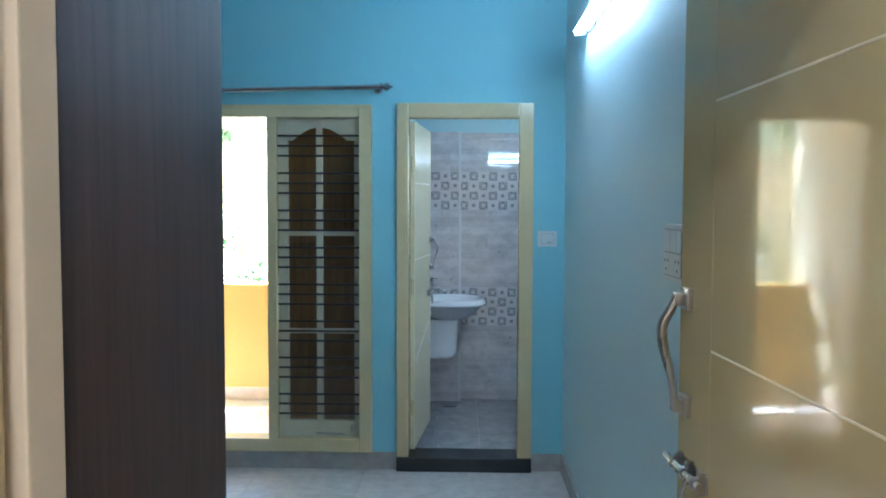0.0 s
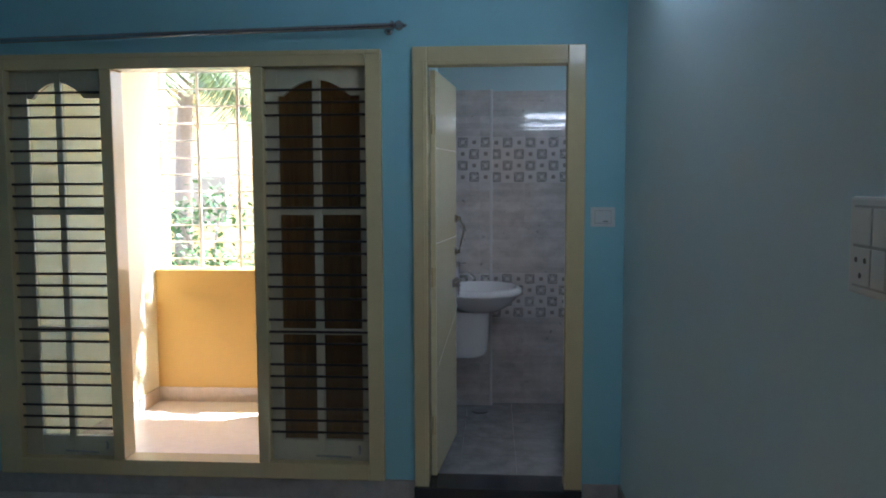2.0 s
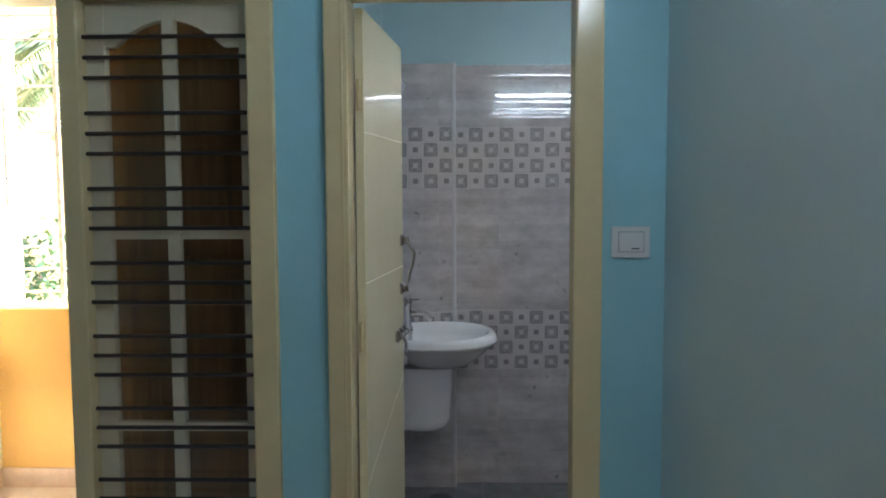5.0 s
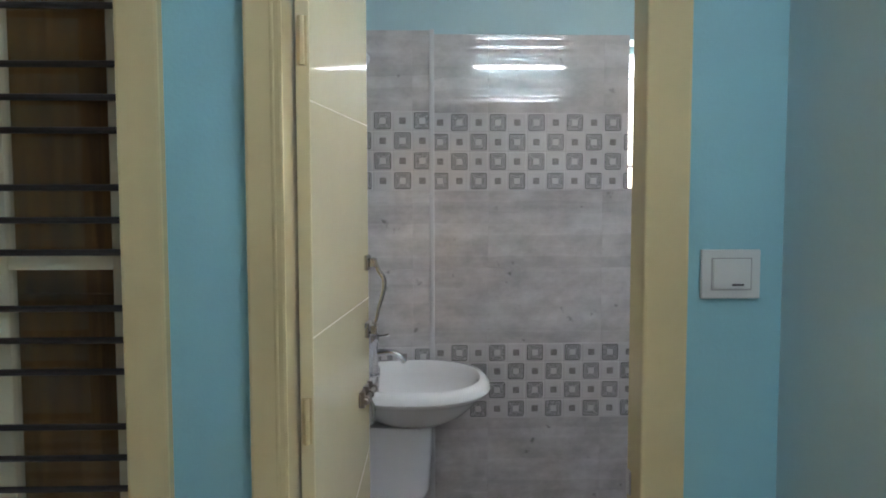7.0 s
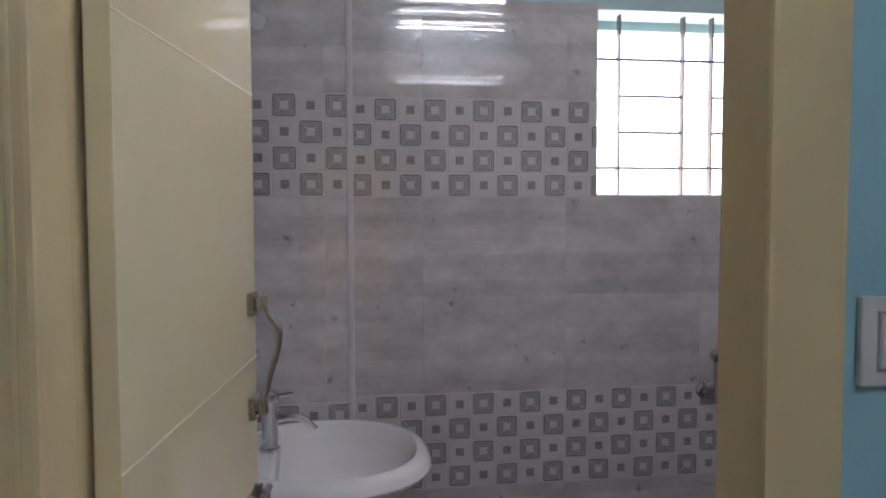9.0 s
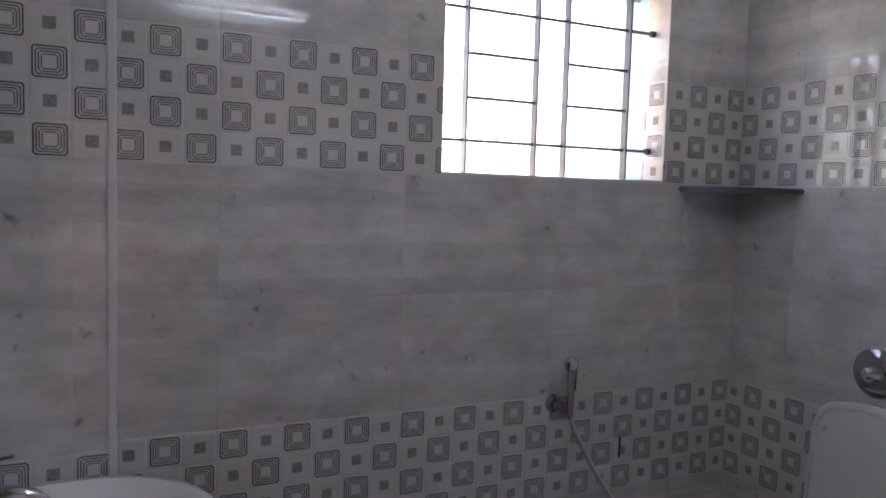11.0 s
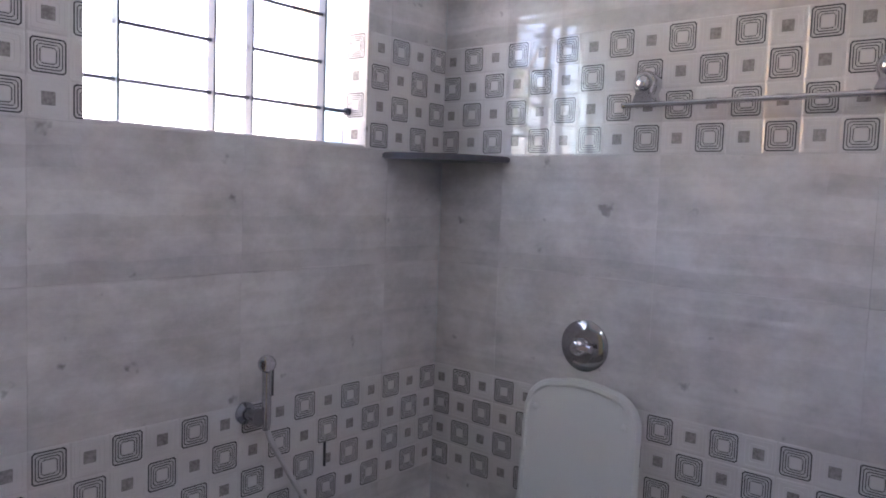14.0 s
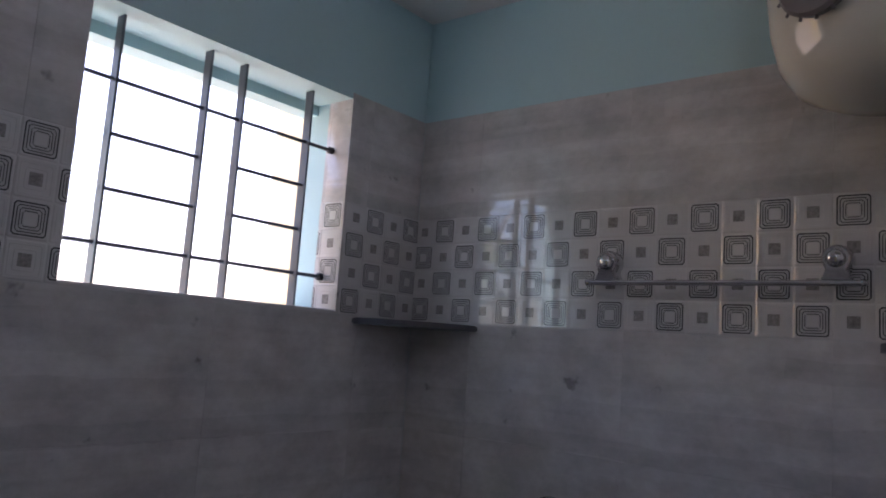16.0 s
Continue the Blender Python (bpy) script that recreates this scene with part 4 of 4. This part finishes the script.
# ---- towel rod ----
towel = thing("towel_rod", (BX1, 4.97, 1.675), "chrome towel rod on two round wall mounts", "towel rod")
for y in (5.220, 4.716):
    bell = [(0.030 * math.cos(a), 0.030 * math.sin(a)) for a in (radians(-35 + 250 * k / 20) for k in range(21))]
    bell += [(-0.022, -0.026), (-0.030, -0.044), (-0.031, -0.054), (0.031, -0.054), (0.030, -0.044), (0.022, -0.026)]
    ring = lambda k, d: [Vector((BX1 - d, y + u * k, 1.676 + v * k)) for u, v in bell]
    part("mount", loft(bmesh.new(), [ring(0.96, 0.0), ring(1.0, 0.004), ring(1.0, 0.026), ring(0.93, 0.036), ring(0.78, 0.040)]), CHROME, towel, smooth=True)
    m = Matrix.Translation((BX1 - 0.036, y, 1.676)) @ pose(0, 0, 0, 0, -90, 0)
    part("boss", lathe(bmesh.new(), [(0.019, 0), (0.019, 0.008), (0.015, 0.014), (0.008, 0.018), (0.002, 0.019)], m, 20), CHROME, towel, smooth=True)
part("bar", pipe(bmesh.new(), [(BX1 - 0.045, 5.264, 1.625), (BX1 - 0.045, 4.665, 1.625)], 0.0065, 12), CHROME, towel, smooth=True)
for y in (5.264, 4.665):
    part("cap", lathe(bmesh.new(), [(0.006, -0.005), (0.009, 0), (0.006, 0.006)], Matrix.Translation((BX1 - 0.045, y, 1.625)) @ pose(0, 0, 0, 90, 0, 0), 12), CHROME, towel)


# ---- corner shelves ----
def corner_shelf(cx, cy, a0, r, z, label):
    bm = bmesh.new()
    outl = [(cx, cy)] + arc(cx, cy, r, a0, a0 + 90, 14)
    prism(bm, outl, z - 0.017, z, lambda u, v, d: Vector((u, v, d)))
    bmesh.ops.bevel(bm, geom=[e for e in bm.edges if abs(e.verts[0].co.z - e.verts[1].co.z) < 1e-6], offset=0.003, segments=2, affect="EDGES")
    tagged(part("corner_shelf", bm, SHELFSTONE), label, "shelf", "stone corner shelves")


corner_shelf(BX1, BY1, 180, 0.245, 1.508, "dark grey stone corner shelf below the bathroom window")
corner_shelf(BX1, FARBACK + 0.016, 90, 0.29, 1.508, "dark grey stone corner shelf near the water heater")

# ---- water heater ----
HX, HY = 1.505, 4.575
heater = thing("water_heater", (HX, HY, 1.92), "ivory plastic water heater below the bathroom ceiling", "water heater")
bm = lathe(bmesh.new(), [(0.06, 1.918), (0.12, 1.926), (0.160, 1.945), (0.188, 1.985), (0.205, 2.05), (0.214, 2.14), (0.216, 2.30), (0.19, 2.36), (0.13, 2.38)], Matrix.Translation((HX, HY, 0)), 48)
part("body", bm, GEYSER, heater, smooth=True)
m = Matrix.Translation((HX, HY, 2.085)) @ pose(0, 0, 0, 0, 0, 156) @ pose(0.208, 0, 0, 0, 88, 0)
bm = bmesh.new()
lathe(bm, [(0.076, -0.004), (0.078, 0.008), (0.072, 0.014), (0.04, 0.017)], m, 28, 0.95, 0.95)
for k in range(16):
    a = 2 * math.pi * k / 16
    p = m @ Vector((0.072 * math.cos(a), 0.072 * math.sin(a), 0.006))
    q = m @ Vector((0.080 * math.cos(a), 0.080 * math.sin(a), 0.004))
    pipe(bm, [p, q], 0.003, 6)
part("dial", bm, DIAL, heater, "dark notched control dial", smooth=True)
for x in (HX - 0.05, HX + 0.05):
    part("inlet_pipe", pipe(bmesh.new(), smooth_path([(x, HY - 0.06, 1.93), (x, HY - 0.07, 1.86), (x, HY - 0.13, 1.80), (x, FARBACK, 1.79)], 5), 0.008, 10), CHROME, heater, smooth=True)

# ---- bathroom window grille ----
GY = BY1 + 0.062
wgrille = thing("window_2", (1.08, GY, WZ0), "steel bar grille in the bathroom window", "window", kind="structure")
for x in (0.810, 1.030, 1.130, 1.346):
    part("upright", boxes((x, GY - 0.014, WZ0, x + 0.006, GY + 0.014, WZ1), bevel=0.001), STEEL, wgrille)
for z in (1.610, 1.962):
    part("rod", pipe(bmesh.new(), [(WX0, GY, z), (WX1, GY, z)], 0.005, 8), STEEL, wgrille)
for z in (1.726, 1.844):
    for a, b in ((0.810, 1.034), (1.130, 1.350)):
        part("rod", pipe(bmesh.new(), [(a, GY, z), (b, GY, z)], 0.005, 8), STEEL, wgrille)
for z in (1.610, 1.962):
    part("rod_end", lathe(bmesh.new(), [(0.006, 0), (0.010, 0.003), (0.010, 0.016), (0.006, 0.019)], Matrix.Translation((WX1 - 0.0215, GY, z)) @ pose(0, 0, 0, 0, 90, 0), 14), DARKPLASTIC, wgrille, "dark collar of the rod", smooth=True)
structure("window_sill", boxes((WX0, BY1 + 0.002, WZ0 - 0.012, WX1, BY1 + 0.2, WZ0), bevel=0.002), TRIM, "pale sill of the bathroom window", "sill")

# ---- outside ----
bm = bmesh.new()
R = 600.0
bmesh.ops.create_circle(bm, cap_ends=True, radius=R, segments=64, matrix=Matrix.Translation((0, 0, -3.4)))
structure("ground", bm, EARTH, "dry earth ground outside the building", "ground")


def house(at, w, d, h, mat, label, cols=3, storeys=2):
    hs = thing("house", at, label, "house")
    x, y, z = at
    part("wall", boxes((x, y, z, x + w, y + d, z + h)), mat, hs)
    part("roof", boxes((x - 0.2, y - 0.2, z + h, x + w + 0.2, y + d + 0.2, z + h + 0.25), bevel=0.02), HOUSETRIM, hs)
    for s in range(storeys):
        for c in range(cols):
            wx, wz = x + (c + 0.5) * w / cols - 0.5, z + 1.0 + s * h / storeys
            win = part("window", boxes((wx, y - 0.05, wz, wx + 1.0, y - 0.004, wz + 1.2), bevel=0.01), HOUSETRIM, hs)
            part("glass", boxes((wx + 0.08, y - 0.056, wz + 0.08, wx + 0.92, y - 0.051, wz + 1.12)), DARKGLASS, win)
    return hs


house((-12.5, 17.5, -3.4), 8.0, 6.0, 9.0, HOUSE, "yellow painted three-storey house behind the trees", 2, 3)
house((6.4, 8.8, -3.4), 5.0, 3.8, 8.5, GLAREHOUSE, "yellow house close to the bathroom window, its paint lightened for glare", 2, 3)
rng = random.Random(7)


def leaf_quad(bm, p, d, n, l, w):
    side = d.cross(n).normalized() * w
    mid = p + d * l * 0.5
    v = [bm.verts.new(q) for q in (p, mid + side - n * w * 0.3, p + d * l, mid - side - n * w * 0.3)]
    bm.faces.new(v)


def palm(at, height, fronds, label):
    tree = thing("palm_tree", at, label, "palm tree")
    x, y, z = at
    top = Vector((x + 0.25, y, z + height))
    path = smooth_path([(x, y, z), (x + 0.1, y, z + height * 0.4), (x + 0.16, y, z + height * 0.75), top], 8)
    part("trunk", pipe(bmesh.new(), path, [0.17 - 0.07 * i / (len(path) - 1) for i in range(len(path))], 12), BARK, tree, smooth=True)
    for f in range(fronds):
        a = 2 * math.pi * f / fronds + rng.uniform(-0.2, 0.2)
        rise = rng.uniform(-0.2, 1.0)
        L = rng.uniform(1.5, 2.1)
        out = Vector((math.cos(a), math.sin(a), 0))
        pts = [top + out * (L * t) + Vector((0, 0, rise * L * t * 0.8 - 1.15 * L * t * t * (0.6 + 0.2 * rise))) for t in (k / 14 for k in range(15))]
        bm = pipe(bmesh.new(), pts, [0.02 - 0.0012 * k for k in range(15)], 5)
        for k in range(1, 14):
            for j in range(3):
                p = pts[k].lerp(pts[k + 1], j / 3)
                d = (pts[k + 1] - pts[k]).normalized()
                side = d.cross(Vector((0, 0, 1))).normalized()
                for s in (-1, 1):
                    ld = (d * 0.6 + side * s * 0.9 + Vector((0, 0, -0.35 + rng.uniform(-0.2, 0.1)))).normalized()
                    leaf_quad(bm, p, ld, Vector((0, 0, 1)), 0.5 * math.sin(math.pi * (0.12 + 0.86 * k / 14)) + 0.12, 0.022)
        part("frond", bm, FROND, tree)
    return tree


def leafy(at, height, spread, leaves, size, label, base=0.35):
    tree = thing("tree", at, label, "tree", "garden trees")
    x, y, z = at
    bm = pipe(bmesh.new(), smooth_path([(x, y, z), (x + 0.05, y, z + height * 0.3), (x, y + 0.05, z + height * 0.6), (x + 0.05, y, z + height * 0.8)]), [0.12 * (1 - i / 30) for i in range(25)], 10)
    tips = []
    for k in range(26):
        a, up = rng.uniform(0, 2 * math.pi), rng.uniform(base, 1.0)
        r = spread * math.sin(math.pi * min(0.97, (up - base) / (1.02 - base) * 0.85 + 0.12)) * rng.uniform(0.55, 1.15)
        q = Vector((x + r * math.cos(a), y + r * math.sin(a), z + height * up))
        p = Vector((x, y, z + height * max(0.25, up - 0.25)))
        pipe(bm, smooth_path([p, p.lerp(q, 0.5) + Vector((0, 0, 0.1)), q], 4), 0.018, 5)
        tips.append(q)
    part("trunk", bm, BARK, tree, smooth=True)
    verts, faces = [], []
    for i in range(leaves):
        c = tips[i % len(tips)]
        p = c + Vector((rng.gauss(0, 1), rng.gauss(0, 1), rng.gauss(0, 0.8))) * spread * 0.17
        d = Vector((rng.uniform(-1, 1), rng.uniform(-1, 1), rng.uniform(-0.9, 0.4))).normalized()
        sd = d.cross(Vector((rng.uniform(-0.5, 0.5), rng.uniform(-0.5, 0.5), 1))).normalized()
        l = size * rng.uniform(0.7, 1.3)
        m = p + d * l * 0.45
        n0 = len(verts)
        verts += [p, m + sd * l * 0.24, p + d * l, m - sd * l * 0.24]
        faces.append((n0, n0 + 1, n0 + 2, n0 + 3))
    me = bpy.data.meshes.new("crown")
    me.from_pydata([v - Vector(at) for v in verts], [], faces)
    me.materials.append(FOLIAGE)
    cr = new("crown", me)
    cr.parent = tree
    return tree


palm((-4.75, 11.6, -3.4), 6.75, 19, "tall palm tree with drooping fronds outside the balcony")
leafy((-3.35, 9.3, -3.4), 4.75, 1.0, 5200, 0.10, "dense green garden tree outside the balcony")
leafy((-5.6, 10.6, -3.4), 4.6, 0.9, 3600, 0.12, "small green garden tree beside the palm")


leafy((-0.58, 7.62, -3.4), 9.4, 1.5, 1250, 0.15, "tall shade tree that dapples the balcony", 0.72)


# ---- tiles, last ----
def cut(rects, hole):
    """Takes one rectangle out of others."""
    out = []
    a, b, c, d = hole
    for u0, v0, u1, v1 in rects:
        if u1 <= a or u0 >= c or v1 <= b or v0 >= d:
            out.append((u0, v0, u1, v1))
            continue
        if v0 < b:
            out.append((u0, v0, u1, b))
        if v1 > d:
            out.append((u0, d, u1, v1))
        lo, hi = max(v0, b), min(v1, d)
        if u0 < a:
            out.append((u0, lo, a, hi))
        if u1 > c:
            out.append((c, lo, u1, hi))
    return [r for r in out if r[2] - r[0] > 0.004 and r[3] - r[1] > 0.004]


COURSES = [BF, 0.287, 0.593, 0.899, 1.206, 1.512, 1.818, TOP]
PU, PV = 0.0763, 0.0766


def piece(name, rect, to, mat, parent, depth=0.0078, gap=0.00012):
    """A tile: a slab with softened rim, its face at d = 0."""
    u0, v0, u1, v1 = rect
    u0, v0, u1, v1 = u0 + gap, v0 + gap, u1 - gap, v1 - gap
    s = 0.0004
    bm = bmesh.new()
    rr = lambda e, d: [to(u0 + e, v0 + e, d), to(u1 - e, v0 + e, d), to(u1 - e, v1 - e, d), to(u0 + e, v1 - e, d)]
    loft(bm, [rr(0, -depth), rr(0, -s), rr(s, 0)])
    return part(name, bm, mat, parent)


def square_mesh(big, lo, hi):
    """One decor square: a raised plate; a big one has four rings about a pale heart. u is clamped to lo..hi."""
    bm = bmesh.new()
    k = lambda u: min(hi, max(lo, u))

    def ring(h, d, c):
        return [Vector((k(u), v, d)) for u, v in ((-h + c, -h), (h - c, -h), (h, -h + c), (h, h - c), (h - c, h), (-h + c, h), (-h, h - c), (-h, -h + c))]

    def band(r0, r1, mat):
        a = [bm.verts.new(p) for p in r0]
        b = [bm.verts.new(p) for p in r1]
        for i in range(8):
            bm.faces.new((a[i], a[(i + 1) % 8], b[(i + 1) % 8], b[i])).material_index = mat

    def cap(r, mat):
        bm.faces.new([bm.verts.new(p) for p in r]).material_index = mat
    band(ring(0.03692, 0.0002, 0.002), ring(0.03478, 0.0012, 0.002), 0)
    if big:
        h, d, m = 0.03478, 0.0012, 0
        for i, (outer, inner) in enumerate(((0.0320, 0.0293), (0.0259, 0.0240), (0.0205, 0.0187), (0.0154, 0.0137))):
            band(ring(h, d, 0.003), ring(outer, 0.0012, 0.005), 0 if i == 0 else 1)
            band(ring(outer, 0.0012, 0.005), ring(inner, 0.0012, 0.004), 2)
            h, d = inner, 0.0012
        band(ring(h, d, 0.002), ring(0.01124, 0.0012, 0.001), 1)
        cap(ring(0.01124, 0.0012, 0.001), 0)
    else:
        h, d = 0.03478, 0.0012
        for outer, inner in ((0.0300, 0.0285), (0.0205, 0.0190)):
            mid = (outer + inner) / 2
            band(ring(h, d, 0.003), ring(outer, 0.0012, 0.003), 0)
            band(ring(outer, 0.0012, 0.003), ring(mid, 0.0018, 0.003), 0)
            band(ring(mid, 0.0018, 0.003), ring(inner, 0.0012, 0.003), 0)
            h, d = inner, 0.0012
        band(ring(h, d, 0.003), ring(0.01263, 0.0012, 0.001), 0)
        cap(ring(0.01263, 0.0012, 0.001), 3)
    bmesh.ops.remove_doubles(bm, verts=bm.verts, dist=0.00001)
    bmesh.ops.dissolve_degenerate(bm, edges=bm.edges, dist=0.00001)
    me = bpy.data.meshes.new("square")
    bm.to_mesh(me)
    bm.free()
    for m in (DECORGROUND, DECORRING, DECORLINE, DECORGREY):
        me.materials.append(m)
    return me


SQUARES = {}


def tiled(parent, to, turn, u0, u1, grid, holes=(), width=6 * PU, big_phase=0, bands=(1.512, 0.593), z0=BF, z1=TOP):
    """Clads a wall: to(u, v, d) gives a place, turn the turn of a square, grid the u of a big square in the top row."""
    start = grid - PU / 2 - width * math.ceil((grid - PU / 2 - u0) / width)
    for v0, v1 in zip(COURSES, COURSES[1:]):
        v0, v1 = max(v0, z0), min(v1, z1)
        if v1 - v0 < 0.004:
            continue
        decor = any(abs(v0 - b) < 0.01 for b in bands)
        u = start
        while u < u1:
            r = [(max(u, u0), v0, min(u + width, u1), v1)]
            if r[0][2] - r[0][0] > 0.004:
                for h in holes:
                    r = cut(r, h)
                for q in r:
                    piece("tile", q, to, DECORGROUND if decor else WALLTILE, parent)
            u += width
    for b in bands:
        for row in range(4):
            v = b + PV * (3.5 - row)
            i = math.floor((u0 - grid) / PU)
            while grid + i * PU - PU / 2 < u1:
                u = grid + i * PU
                spans = [(max(u - PU / 2, u0), v - PV / 2, min(u + PU / 2, u1), v + PV / 2)]
                for h in holes:
                    spans = cut(spans, (h[0], -9, h[2], 9)) if h[1] < v < h[3] else spans
                for s in spans:
                    if s[2] - s[0] < 0.008:
                        continue
                    lo, hi = round(max(-0.0385, s[0] - u), 3), round(min(0.0385, s[2] - u), 3)
                    big = (i + row) % 2 == 0
                    key = (big, lo, hi)
                    if key not in SQUARES:
                        SQUARES[key] = square_mesh(big, lo, hi)
                    ob = new("square", SQUARES[key])
                    ob.parent = parent
                    ob.matrix_basis = Matrix.Translation(to(u, v, 0.0)) @ turn
                i += 1


FACE_BACK = Matrix(((1, 0, 0, 0), (0, 0, -1, 0), (0, 1, 0, 0), (0, 0, 0, 1)))       # u = +x, v = +z, out = -y
FACE_RIGHT = Matrix(((0, 0, -1, 0), (-1, 0, 0, 0), (0, 1, 0, 0), (0, 0, 0, 1)))     # u = -y, v = +z, out = -x
FACE_LEFT = Matrix(((0, 0, 1, 0), (1, 0, 0, 0), (0, 1, 0, 0), (0, 0, 0, 1)))        # u = +y, v = +z, out = +x
tiled(bath_back, lambda u, v, d: Vector((u, BY1 - d, v)), FACE_BACK, -0.060, BX1, 0.659, holes=((WX0, WZ0 - 0.004, WX1, 3.0),))
tiled(panel, lambda u, v, d: Vector((u, 5.80 - d, v)), FACE_BACK, BX0 + 0.008, -0.062, -0.098)
tiled(bath_right, lambda u, v, d: Vector((BX1 - d, -u, v)), FACE_RIGHT, -BY1, -FARBACK - 0.016, -5.606)
left_wall = bpy.data.objects["wall_bath_left"]
tiled(left_wall, lambda u, v, d: Vector((BX0 + 0.008 + d, u, v)), FACE_LEFT, FARBACK + 0.006, 5.80, 5.76, bands=())
tiled(bath_front, lambda u, v, d: Vector((-u, FARBACK + 0.008 + d, v)), Matrix(((-1, 0, 0, 0), (0, 0, 1, 0), (0, 1, 0, 0), (0, 0, 0, 1))), -BX1, -0.37, -0.9, bands=())
# window reveal
tiled(bath_back, lambda u, v, d: Vector((WX1 - 0.002 - d, -u, v)), FACE_RIGHT, -BY1 - 0.092, -BY1 + 0.002, -BY1 - 0.040, bands=(1.512,), z0=1.5225)


def paving(parent, x0, x1, y0, y1, z, size, mat, ox=0.0, oy=0.0):
    x = x0 - ox
    while x < x1:
        y = y0 - oy
        while y < y1:
            r = (max(x, x0), max(y, y0), min(x + size, x1), min(y + size, y1))
            if r[2] - r[0] > 0.01 and r[3] - r[1] > 0.01:
                piece("tile", r, lambda u, v, d: Vector((u, v, z + d)), mat, parent, depth=0.008, gap=0.0008)
            y += size
        x += size


paving(bpy.data.objects["floor"], LEFT, RIGHT, FRONT, FAR, 0.0, 0.6, FLOORTILE, 0.2, 0.3)
paving(bpy.data.objects["floor_bath"], BX0, BX1, FARBACK, BY1, BF, 0.3, BATHFLOOR, 0.1, 0.1)
